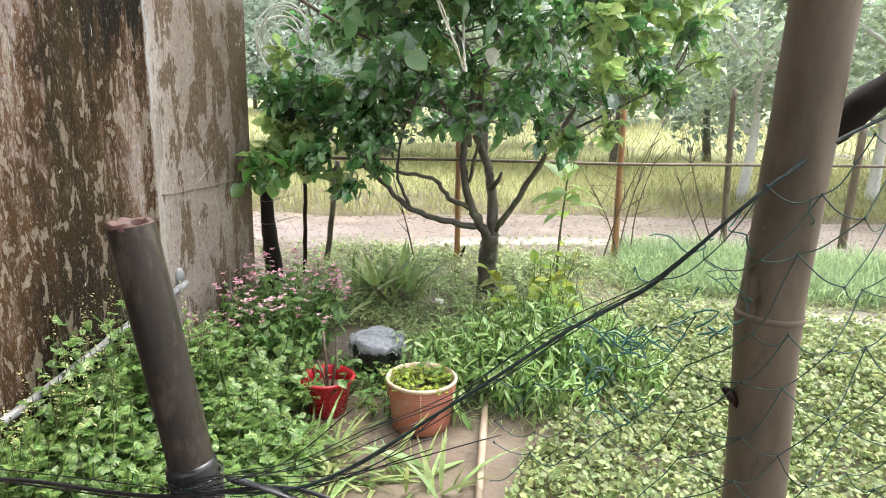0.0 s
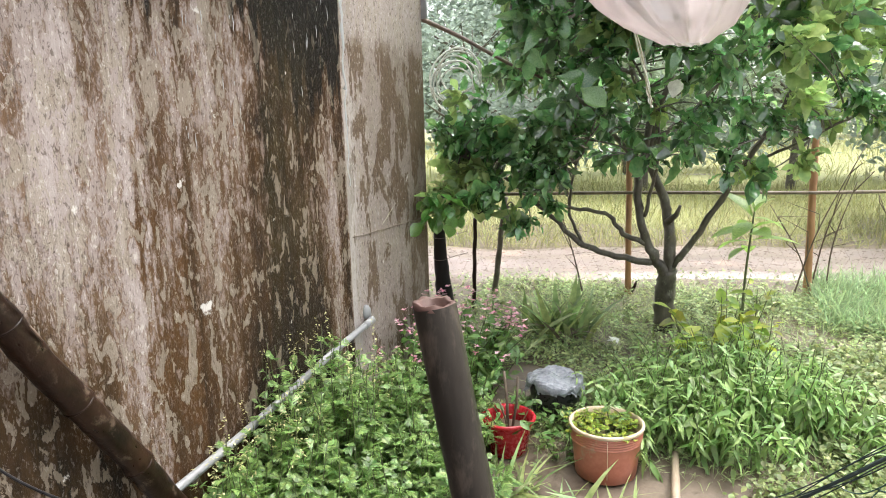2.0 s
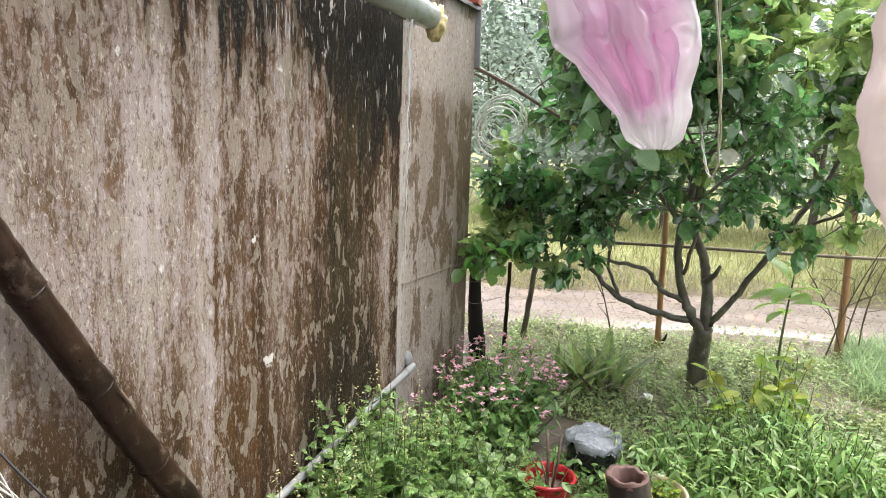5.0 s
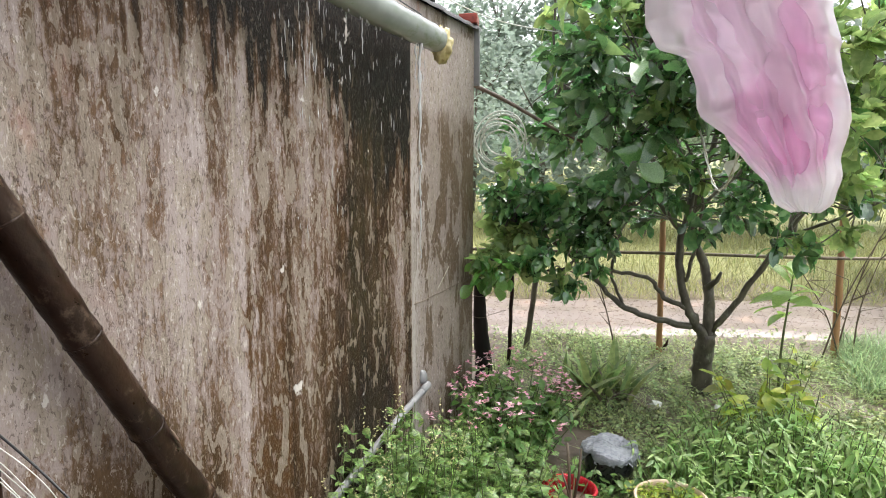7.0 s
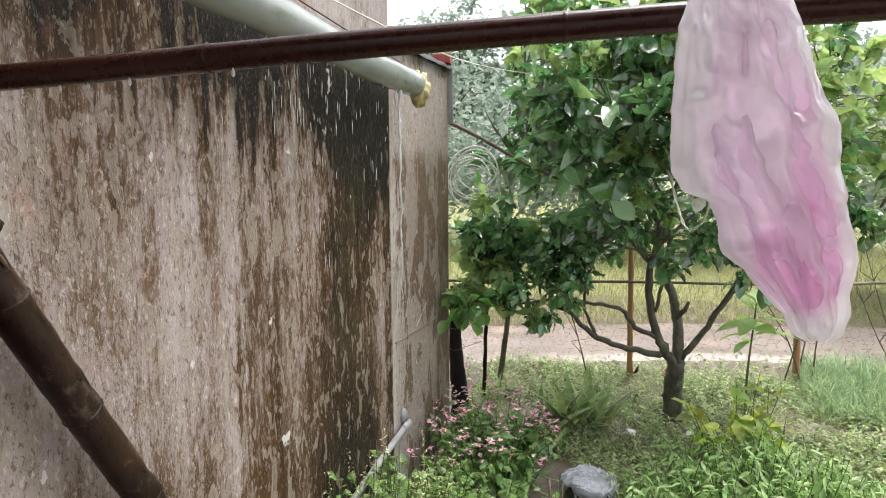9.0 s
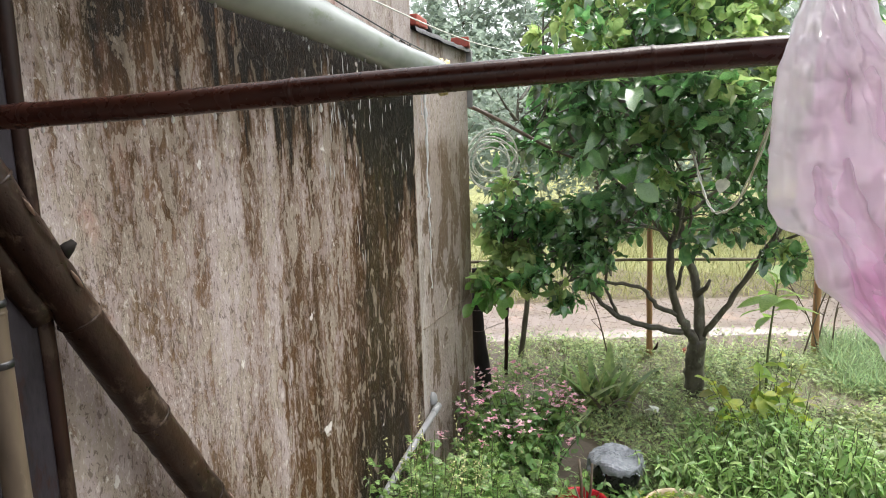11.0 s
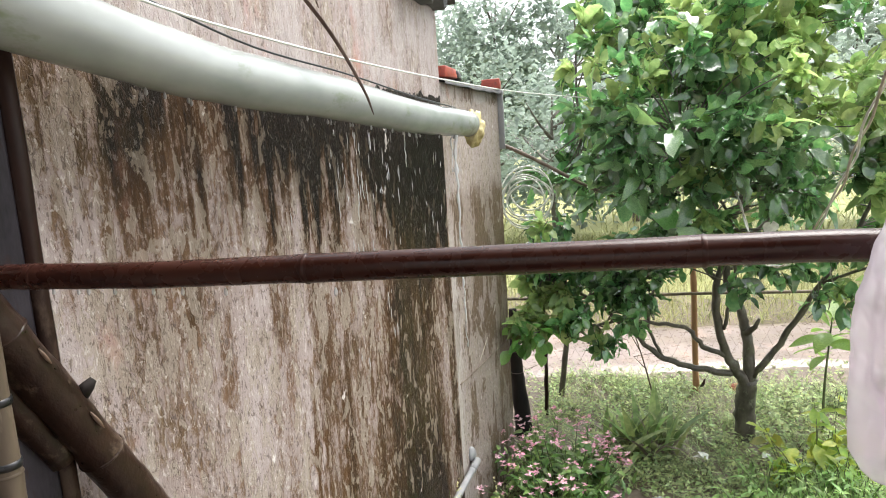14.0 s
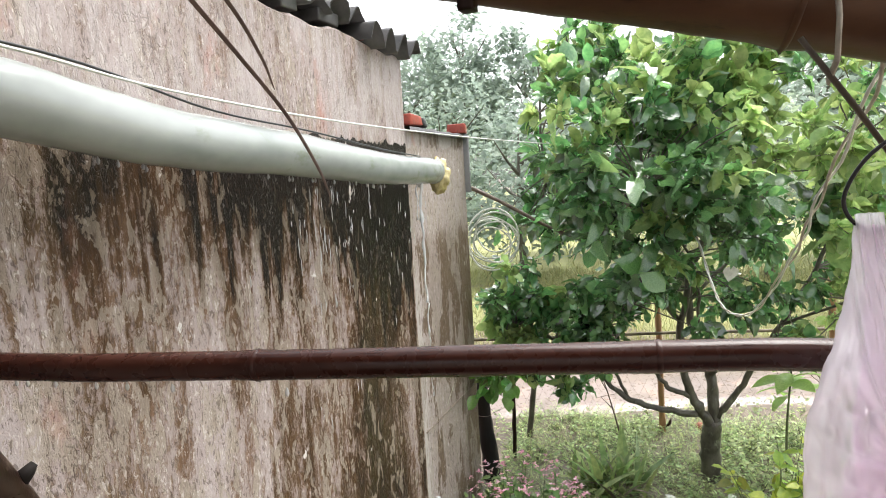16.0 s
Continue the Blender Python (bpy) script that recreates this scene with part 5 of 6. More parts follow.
CL = [leaf_mesh(1, 0.48, 7, 0.4, 0.5, 0.85, 0.54, 0.09, 1), leaf_mesh(1, 0.55, 7, 0.05, 0.65, 0.8, 0.55, 0.1, 2), leaf_mesh(1, 0.44, 7, 0.75, 0.35, 0.9, 0.5, 0.1, 3), leaf_mesh(1, 0.52, 7, -0.3, 0.5, 0.85, 0.56, 0.11, 4)]
old = leaf_at["old"]
front = sorted(range(len(old)), key=lambda i: old[i][0][1] + 0.3 * abs(old[i][0][2] - 1.6))[:260]
single = set(front)
masses = Shape()
for k in range(4):
    masses.batch(*CL[k], [m for i, (b, m) in enumerate(old) if i not in single and i % 4 == k])
keep(link("leaf_mass", masses, CITRUS, label="dark glossy leaves of the inner crown"), tree)["kind"] = "stuff"
young = Shape()
for k in range(4):
    young.batch(*CL[k], [m for i, (b, m) in enumerate(leaf_at["new"]) if i % 4 == k])
keep(link("young_leaf_mass", young, CITRUS_NEW, label="bright yellow-green young leaves"), tree)["kind"] = "stuff"
own = [Shape().add(*CL[k]).mesh("leaf", CITRUS_OWN) for k in range(4)]
for i in front:
    ob = new("leaf", own[i % 4])
    ob.parent = tree
    ob.matrix_parent_inverse = Matrix.Translation(tree.location).inverted()
    ob.matrix_basis = Matrix(old[i][1].tolist())
sprig = Shape().add(*leaf_mesh(1, 0.72, 6, 0.25, 0.3, 0.75, 0.55, 0.04, 6)).mesh("sprig_leaf", CITRUS_SPRIG)
for i in range(36):
    c = np.array([R.uniform(-1.31, -1.12), R.uniform(3.28, 3.44), R.uniform(0.92, 1.10)])
    ob = new("sprig_leaf", sprig)
    ob.parent = tree
    ob.matrix_parent_inverse = Matrix.Translation(tree.location).inverted()
    ob.matrix_basis = Matrix(place(tuple(c), R.uniform(0, 6.28), R.gauss(-0.5, 0.5), R.gauss(0, 0.5), R.uniform(0.08, 0.115)).tolist())
for x, y, z, yaw, pit, size in ((-0.57, 3.30, 1.66, -1.5, -0.25, 0.17), (-0.45, 3.28, 1.60, -1.9, -0.5, 0.15), (-0.25, 3.35, 2.05, 2.4, 0.7, 0.17), (-0.05, 3.4, 2.2, -0.6, 0.8, 0.16)):
    ob = new("large_leaf", sprig)
    ob.parent = tree
    ob.matrix_parent_inverse = Matrix.Translation(tree.location).inverted()
    ob.matrix_basis = Matrix(place((x, y, z), yaw, pit, 1.0 if yaw < 0 else -0.9, size).tolist())
for x, y, z, r in ((-0.285, 4.14, 1.36, 0.045), (-0.20, 4.2, 1.40, 0.05)):
    fruit = thing("citrus_fruit", "large pale green citrus fruit hanging in the crown", "fruit", (x, y, z - r), "fruit in the tree")
    prof = [(r * math.sin(a) * (1 - 0.12 * (math.cos(a) > 0.3)) + 0.0005, -r * math.cos(a)) for a in np.linspace(0, math.pi, 14)]
    keep(link("peel", Shape().lathe(prof, (x, y, z), 20, 0.02), FRUIT), fruit)
    keep(link("stalk", Shape().tube([(x, y, z + r * 0.95), (x + 0.01, y, z + r + 0.03), (x + 0.02, y - 0.02, z + r + 0.07)], 0.004, 6), BARK), fruit)
paper = link("paper_scrap", Shape().batch(*leaf_mesh(1, 0.8, 4, 0.2, 0.2), [place((-0.02, 3.32, 1.62), 0.4, -0.9, 0.3, 0.09)]), STRING)
tagged(paper, "white paper scrap caught among the leaves", "paper scrap")

# hanging wires, twine and the coil in the branches
coil = thing("wire_coil", "loose coil of pale plastic line hung on a branch", "wire coil", (-1.36, 3.95, 1.75))
for k in range(6):
    c = (-1.36 + R.uniform(-0.04, 0.04), 3.95 + R.uniform(-0.03, 0.03), 1.73 + R.uniform(-0.05, 0.05))
    r, e = R.uniform(0.12, 0.19), R.uniform(0.8, 1.15)
    loop = [(c[0] + r * math.cos(a), c[1] + 0.03 * math.sin(2 * a + k), c[2] + e * r * math.sin(a)) for a in np.linspace(0, 2 * math.pi, 40)]
    keep(link("loop", Shape().tube(loop, 0.005, 6), STRING), coil)
hang = link("prop_branch", Shape().tube(smooth_path([(-1.6, 3.9, 2.11), (-1.49, 3.9, 2.06), (-1.29, 3.9, 1.96), (-1.01, 3.9, 1.8), (-0.8, 3.92, 1.7)], 5), [0.016 - 0.0004 * i for i in range(21)], 9, rough=0.2), TWIG)
tagged(hang, "bare grey branch reaching from behind the wall", "branch")
tagged(link("wash_line", Shape().tube(smooth_path([(-1.2, 0.3, 2.35), (-1.2, 0.72, 2.336), (-1.2, 1.05, 2.309), (-1.2, 1.73, 2.294), (-1.2, 2.7, 2.30), (-1.1, 3.2, 2.29), (-0.8, 3.4, 2.25), (-0.52, 3.45, 2.225), (-0.4, 3.6, 2.2)], 6), 0.0028, 6), STRING), "thin white line strung from the eave into the tree", "line")
tagged(link("black_wire", Shape().tube(smooth_path([(-1.225, 0.2, 2.36), (-1.225, 0.8, 2.345), (-1.222, 1.2, 2.285), (-1.225, 1.6, 2.262), (-1.235, 2.1, 2.225), (-1.25, 2.5, 2.208)], 6), 0.0026, 6), CABLE), "black wire lying along the pipe top", "wire")
TW = smooth_path([(-0.2, 3.5, 1.80), (-0.164, 3.3, 1.711), (-0.123, 3.1, 1.556), (-0.085, 2.9, 1.496), (-0.052, 2.3, 1.613), (-0.061, 1.5, 1.898), (-0.085, 1.1, 2.045), (-0.113, 0.7, 2.174), (-0.115, 0.66, 2.22)], 8)
tw = thing("twine", "frayed double twine from the eave to the tree", "twine", tuple(TW[-1]))
for k in range(2):
    keep(link("strand", Shape().tube([(x + 0.004 * math.sin(i * 0.9 + 3 * k), y, z + 0.004 * math.cos(i * 0.9 + 3 * k)) for i, (x, y, z) in enumerate(TW)], np.linspace(0.004, 0.0016, len(TW)), 5), JUTE if k else STRING), tw)

# ---- fence ----
fence = thing("fence", "rough bamboo post fence with a single rail and wire mesh", "fence", (0, 4.6, 0.26))
POSTS = [(-1.33, 4.12, 0.014, 0.84, 0.02, BAMBOO_DARK), (-1.30, 4.43, 0.021, 0.95, 0.10, BARK), (-0.38, 4.63, 0.021, 1.32, -0.02, BAMBOO_TAN), (0.73, 4.90, 0.024, 1.36, -0.02, BAMBOO_TAN),
         (1.55, 5.30, 0.024, 1.5, -0.05, BAMBOO_PALE), (2.45, 5.5, 0.03, 1.25, 0.02, BAMBOO_PALE), (3.4, 5.75, 0.024, 1.4, 0.03, BAMBOO_PALE), (-2.2, 4.2, 0.02, 1.2, 0, BAMBOO_PALE)]
upright = {}
for x, y, r, h, lean, mt in POSTS:
    z = ground_z(x, y)
    n = 16
    pts = [(x + lean * i / n + 0.004 * noise.noise((i * 0.5, x, 1)), y, z - 0.08 + (h - z + 0.08) * i / n) for i in range(n + 1)]
    post = keep(link("post", Shape().tube(pts, [r * (1 - 0.12 * i / n) * (1.12 if i % 5 == 2 else 1) for i in range(n + 1)], 12, rough=0.06), mt), fence)
    upright[x] = post
keep(link("post_spur", Shape().tube([(-0.36, 4.62, 0.29), (-0.335, 4.61, 0.335), (-0.325, 4.61, 0.37)], [0.012, 0.011, 0.004], 7), BAMBOO_DARK), fence)
RAIL = smooth_path([(-2.2, 4.15, 0.985), (-1.3, 4.36, 0.975), (-0.38, 4.60, 0.975), (0.72, 4.87, 0.965), (1.53, 5.27, 0.955), (2.44, 5.47, 0.965), (3.4, 5.72, 0.97)], 10)
keep(link("rail", Shape().tube(RAIL, 0.011, 8, rough=0.12), BAMBOO_PALE), fence)
for x, y, r, h, lean, mt in POSTS[2:5]:
    zz = float(np.interp(x, RAIL[:, 0], RAIL[:, 2]))
    ring = [(x + lean * 0.6 + (r + 0.004) * math.cos(a), y + (r + 0.008) * math.sin(a) - 0.01, zz + 0.01 * math.sin(2 * a)) for a in np.linspace(0, 4 * math.pi, 24)]
    keep(link("lashing", Shape().tube(ring, 0.0025, 5), WIRE), upright[x])
wires = Shape()
fx = np.arange(-2.0, 3.4, 0.075)


def fence_y(x):
    return float(np.interp(x, RAIL[:, 0], RAIL[:, 1])) + 0.015


for i, x in enumerate(fx):
    for s in (-1, 1):
        pts = []
        for j in range(9):
            xx = x + s * (0.0375 if j % 2 else 0) + 0.012 * noise.noise((i * 1.3, j, s))
            pts.append((xx, fence_y(xx), 0.30 + 0.075 * j + 0.01 * noise.noise((i, j * 1.7, 2))))
        wires.tube(pts, 0.0006, 3, caps=False)
keep(link("wire_mesh", wires, WIRE), fence)
for k in range(12):
    x = R.choice((R.uniform(0.6, 0.95), R.uniform(0.9, 2.2), R.uniform(-1.3, 2.2)))
    y = fence_y(x) + R.uniform(-0.12, 0.1)
    h, lx = R.uniform(0.5, 1.05), R.uniform(-0.35, 0.35)
    pts = smooth_path([(x, y, ground_z(x, y) - 0.02), (x + lx * 0.4 + R.uniform(-0.04, 0.04), y, 0.3 + h * 0.45), (x + lx, y + R.uniform(-0.05, 0.05), 0.3 + h)], 6)
    s = Shape().tube(pts, np.linspace(0.0065, 0.0025, len(pts)), 6, rough=0.2)
    for q in range(3):
        b = pts[R.randint(4, len(pts) - 2)]
        s.tube([b, b + np.array([R.uniform(-0.12, 0.12), R.uniform(-0.05, 0.05), R.uniform(0.05, 0.16)]), b + np.array([R.uniform(-0.2, 0.2), 0, R.uniform(0.1, 0.3)])], [0.004, 0.003, 0.0015], 5)
    tagged(link("dead_twig", s, TWIG), "bare brown twig leaning on the fence", "twig", "twigs at the fence")
dp = link("charred_trunk", Shape().tube(smooth_path([(-1.42, 3.86, 0.1), (-1.425, 3.86, 0.3), (-1.445, 3.85, 0.6), (-1.45, 3.85, 0.85), (-1.455, 3.85, 1.02)], 6), np.linspace(0.062, 0.024, 25), 12, rough=0.25), DARK_BARK)
tagged(dp, "blackened dead trunk standing behind the wall corner", "tree trunk")
for z in (0.62, 0.76):
    ring = [(-1.44 + 0.052 * math.cos(a), 3.85 + 0.052 * math.sin(a), z + 0.01 * math.sin(a)) for a in np.linspace(0, 2 * math.pi, 18)]
    tagged(link("wire_loop", Shape().tube(ring + [(-1.3, 3.95, z + 0.02)], 0.002, 5), WIRE), "wire loop round the blackened trunk", "wire")

# ---- pots and litter ----
def soil_disc(c, r, z, name="soil"):
    s = Shape()
    v = [(c[0], c[1], z + 0.01)]
    for k in (0.5, 1.0):
        v += [(c[0] + r * k * math.cos(a), c[1] + r * k * math.sin(a), z + 0.006 * noise.noise((a, k, 1))) for a in np.linspace(0, 2 * math.pi, 20, endpoint=False)]
    f = [[0, 1 + j, 1 + (j + 1) % 20] for j in range(20)] + [[1 + j, 21 + j, 21 + (j + 1) % 20, 1 + (j + 1) % 20] for j in range(20)]
    return s.add(v, f)


BK = (-0.20, 2.68, ground_z(-0.20, 2.68) - 0.005)
bucket = thing("bucket_planter", "faded orange plastic bucket with a cream rim, planted with herbs", "bucket", BK)
prof = [(0.112, 0.0), (0.118, 0.004), (0.124, 0.08), (0.130, 0.16), (0.1325, 0.20)]
for k in range(5):
    z = 0.205 + 0.014 * k
    prof += [(0.134 + 0.0006 * k, z), (0.138 + 0.0006 * k, z + 0.004), (0.138 + 0.0006 * k, z + 0.007), (0.1345 + 0.0006 * k, z + 0.011)]
prof += [(0.138, 0.278)]
prof = [(1.05 * r, 0.74 * z) for r, z in prof]
body = link("bucket_body", Shape().lathe(prof, BK, 44, 0.006), TERRACOTTA)
keep(body, bucket)
keep(link("rim", Shape().lathe([(0.145, 0.203), (0.152, 0.207), (0.153, 0.217), (0.148, 0.221), (0.141, 0.219), (0.139, 0.2), (0.137, 0.13)], BK, 44, 0.006), CREAM, label="cream plastic rim and inside"), body)
keep(link("soil", soil_disc(BK, 0.138, BK[2] + 0.16), SOIL), bucket)
keep(link("drip_mark", Shape().tube([(BK[0] + 0.03, BK[1] - 0.1445, BK[2] + 0.2), (BK[0] + 0.03, BK[1] - 0.138, BK[2] + 0.12), (BK[0] + 0.028, BK[1] - 0.129, BK[2] + 0.03)], 0.0035, 6, squash=0.4), CREAM), body)

RP = (-0.625, 2.68, ground_z(-0.625, 2.68) - 0.005)
red = thing("red_pot", "red plastic pot with a scalloped rim and a cut-back plant", "plant pot", RP)
keep(link("pot_body", Shape().lathe([(0.075, 0.0), (0.082, 0.004), (0.105, 0.14), (0.108, 0.146), (0.120, 0.15), (0.124, 0.163), (0.118, 0.170), (0.108, 0.166), (0.100, 0.13), (0.096, 0.10)], RP, 40, 0.012), RED_PLASTIC), red)
keep(link("soil", soil_disc(RP, 0.0975, RP[2] + 0.105), SOIL), red)
for a, b, r in (((-0.0, 0.0, 0.1), (-0.015, 0.0, 0.37), 0.008), ((0.02, 0.0, 0.1), (0.045, 0.01, 0.35), 0.0065), ((0.01, -0.02, 0.1), (-0.03, -0.03, 0.25), 0.005)):
    st = Shape()
    st.tube([(RP[0] + a[0], RP[1] + a[1], RP[2] + a[2]), (RP[0] + (a[0] + b[0]) / 2 + 0.006, RP[1] + b[1], RP[2] + (a[2] + b[2]) / 2), (RP[0] + b[0], RP[1] + b[1], RP[2] + b[2])], [r, r * 0.9, r * 0.8], 8, rough=0.15)
    keep(link("stem", st, TWIG, label="brown cut-back stem"), red)

TB = (-0.50, 3.02, ground_z(-0.50, 3.02) - 0.01)
tarp = thing("covered_pot", "black tub covered with a crumpled wet silver plastic sheet", "tub", TB)
keep(link("tub", Shape().lathe([(0.10, 0.0), (0.11, 0.01), (0.122, 0.16), (0.117, 0.172)], TB, 30, 0.02), BLACK_PLASTIC), tarp)
v, f, N = [], [], 26
for j in range(N):
    for i in range(N):
        x, y = (i / (N - 1) - 0.5) * 0.46, (j / (N - 1) - 0.5) * 0.40
        d = math.hypot(x, y)
        edge = max(0, d - 0.128)
        z = 0.182 + 0.016 * (1 - 2 * abs(noise.noise((x * 17, y * 17, 1)))) + 0.03 * noise.noise((x * 8, y * 8, 2)) - 0.9 * edge * (0.7 + 0.6 * noise.noise((math.atan2(y, x) * 2.5, 0, 7)))
        k = 1 - 0.5 * edge / 0.1 if edge > 0 else 1
        v.append((TB[0] + x * max(k, 0.62), TB[1] + y * max(k, 0.62), TB[2] + z))
f = [[j * N + i, j * N + i + 1, (j + 1) * N + i + 1, (j + 1) * N + i] for j in range(N - 1) for i in range(N - 1) if math.hypot((i + 0.5) / (N - 1) - 0.5, (j + 0.5) / (N - 1) - 0.5) < 0.5 + 0.08 * noise.noise((i * 0.4, j * 0.4, 1))]
keep(link("plastic_sheet", Shape().add(v, f), SILVER, label="crumpled wet silver plastic sheet", smooth=False), tarp)

stk = link("stick", Shape().tube([(0.065, 2.80, 0.075), (0.082, 2.6, 0.055), (0.10, 2.4, 0.03), (0.12, 2.2, -0.005)], [0.014, 0.016, 0.015, 0.015], 10, rough=0.12), STICK)
tagged(stk, "pale bare stick lying on the soil", "stick")


def litter(at, size, mt, label):
    s = Shape().batch(*leaf_mesh(1, 0.8, 4, 0.3, 0.35, 1.0, 0.5, 0.08, R.randint(0, 99)), [place(at, R.uniform(0, 6), 0.15, R.uniform(-0.3, 0.3), size)])
    tagged(link("paper_scrap", s, mt), label, "litter", "litter on the ground")


litter((-0.36, 3.75, ground_z(-0.36, 3.75) + 0.05), 0.08, STRING, "crumpled white paper scrap on the weeds")
litter((-0.33, 3.70, ground_z(-0.33, 3.70) + 0.045), 0.06, STRING, "small white paper scrap on the weeds")
litter((0.02, 3.85, ground_z(0.02, 3.85) + 0.04), 0.06, STRING, "white paper scrap beside the tree trunk")
rock = bmesh.new()
bmesh.ops.create_icosphere(rock, subdivisions=2, radius=0.05)
for q in rock.verts:
    q.co *= 1 + 0.35 * noise.noise(q.co * 22)
    q.co.z *= 0.5
rock.verts.index_update()
s = Shape().add([(q.co.x - 0.12, q.co.y + 4.72, q.co.z + ground_z(-0.12, 4.72) + 0.01) for q in rock.verts], [[q.index for q in fc.verts] for fc in rock.faces])
rock.free()
tagged(link("brick_fragment", s, BRICK), "rounded red brick fragment near the fence", "brick")

# ---- planting ----
LOBED = [lobed_leaf(1, 4, 0.5, 1), lobed_leaf(1, 5, 0.45, 2), lobed_leaf(1, 3, 0.6, 3)]
LANCES = [leaf_mesh(1, 0.25, 4, 0.35, 0.25, 1.3, 0.35), leaf_mesh(1, 0.21, 4, 0.6, 0.2, 1.3, 0.35), leaf_mesh(1, 0.27, 4, 0.15, 0.25, 1.3, 0.4)]
OVALS = [leaf_mesh(1, 0.5, 3, 0.25, 0.2, 1.1, 0.4), leaf_mesh(1, 0.58, 3, 0.1, 0.25, 1.1, 0.45)]
ROUND = [leaf_mesh(1, 0.82, 4, 0.25, 0.2, 0.8, 0.5), leaf_mesh(1, 0.72, 4, 0.1, 0.28, 0.85, 0.5)]
BLADES = [leaf_mesh(1, 0.06, 4, 0.5, 0.3, 1.2, 0.3), leaf_mesh(1, 0.045, 4, 0.9, 0.3, 1.2, 0.3), leaf_mesh(1, 0.05, 4, 0.25, 0.3, 1.2, 0.3)]


THIN = [leaf_mesh(1, 0.05, 2, 0.5, 0.2, 1.2, 0.3), leaf_mesh(1, 0.04, 2, 0.8, 0.2, 1.2, 0.3)]


def herb(name, label, category, at, height, spread, stems, per_stem, kinds, leaf, mt, droop=-0.1, group="", start=0.15, stem_r=0.003, lean=0.35, top=True):
    """A leafy plant: thin stems from one root, each with leaves all round."""
    ob = thing(name, label, category, at, group)
    st, mats = Shape(), [[] for _ in kinds]
    ends = []
    for i in range(stems):
        a, q = R.uniform(0, 2 * math.pi), math.sqrt(R.random())
        h = height * R.uniform(0.65, 1.0) * (1 - 0.3 * q * q)
        root = np.array(at) + np.array([math.cos(a), math.sin(a), 0]) * spread * q * 0.55
        root[2] = ground_z(root[0], root[1]) - 0.01 if abs(at[2] - ground_z(at[0], at[1])) < 0.05 else at[2]
        end = root + np.array([math.cos(a) * spread * q * lean * 1.6, math.sin(a) * spread * q * lean * 1.6, h])
        mid = (root + end) / 2 + np.array([R.gauss(0, 0.02), R.gauss(0, 0.02), 0.03])
        line = smooth_path([root, mid, end], 5)
        st.tube(line, np.linspace(stem_r, stem_r * 0.5, len(line)), 4, caps=False)
        ends.append(end)
        for j in range(per_stem):
            t = start + (1 - start) * (j + R.random()) / per_stem
            p = line[min(len(line) - 1, int(t * (len(line) - 1)))] + np.array([R.gauss(0, 0.006), R.gauss(0, 0.006), R.gauss(0, 0.006)])
            k = R.randrange(len(kinds))
            size = leaf * R.uniform(0.6, 1.15) * (1.0 if t < 0.75 else 0.75)
            mats[k].append(place(p, j * 2.4 + R.uniform(-0.5, 0.5) + a, R.gauss(droop + 0.6 * (t > 0.9), 0.35), R.gauss(0, 0.35), size))
    keep(link("stalk_mass", st, STEM), ob)["kind"] = "stuff"
    lv = Shape()
    for k, ms in zip(kinds, mats):
        lv.batch(*k, ms)
    keep(link("foliage", lv, mt), ob)["kind"] = "stuff"
    return ob, ends


# cut-leaved herbs along the wall
for i in range(56):
    x, y = R.uniform(-1.28, -0.5), R.uniform(1.2, 2.66)
    if x > -0.75 and y > 2.3 or x < -1.0 and y < 1.52 or x < -0.8 and y < 1.35:
        continue
    h = 0.52 * (1 - 0.55 * max(0, (x + 0.95) / 0.45)) * R.uniform(0.75, 1.15) + (0.12 if x < -1.0 and y < 2.2 else 0)
    if x < -1.0 and 1.8 < y < 2.3:
        h += 0.14
    ob, ends = herb("cut_leaf_herb", "bushy green herb with deeply cut leaves beside the wall", "herb", (x, y, ground_z(x, y)), h, 0.17, 8, 17, LOBED, 0.072, MUGWORT, -0.05, "herbs along the wall")
    if x < -0.95:
        sp = Shape()
        for e in ends[:3]:
            lean = R.gauss(0, 0.04)
            for q in range(22):
                p = e + np.array([R.gauss(0, 0.006) + lean * q / 22, R.gauss(0, 0.006), 0.13 * q / 22 - 0.02])
                sp.batch(*OVALS[0], [place(p, R.uniform(0, 6), R.uniform(-0.5, 0.8), 0, R.uniform(0.008, 0.014))])
        keep(link("seed_mass", sp, SEED, label="pale greenish seed heads"), ob)["kind"] = "stuff"

for i in range(16):
    x, y = R.uniform(-1.28, -1.06), R.uniform(1.86, 2.46)
    ob, ends = herb("cut_leaf_herb", "tall feathery green herb hiding the pipe on the wall", "herb", (x, y, ground_z(x, y)), R.uniform(0.58, 0.76), 0.16, 5, 18, LOBED, 0.07, MUGWORT, -0.05, "herbs along the wall", start=0.3)

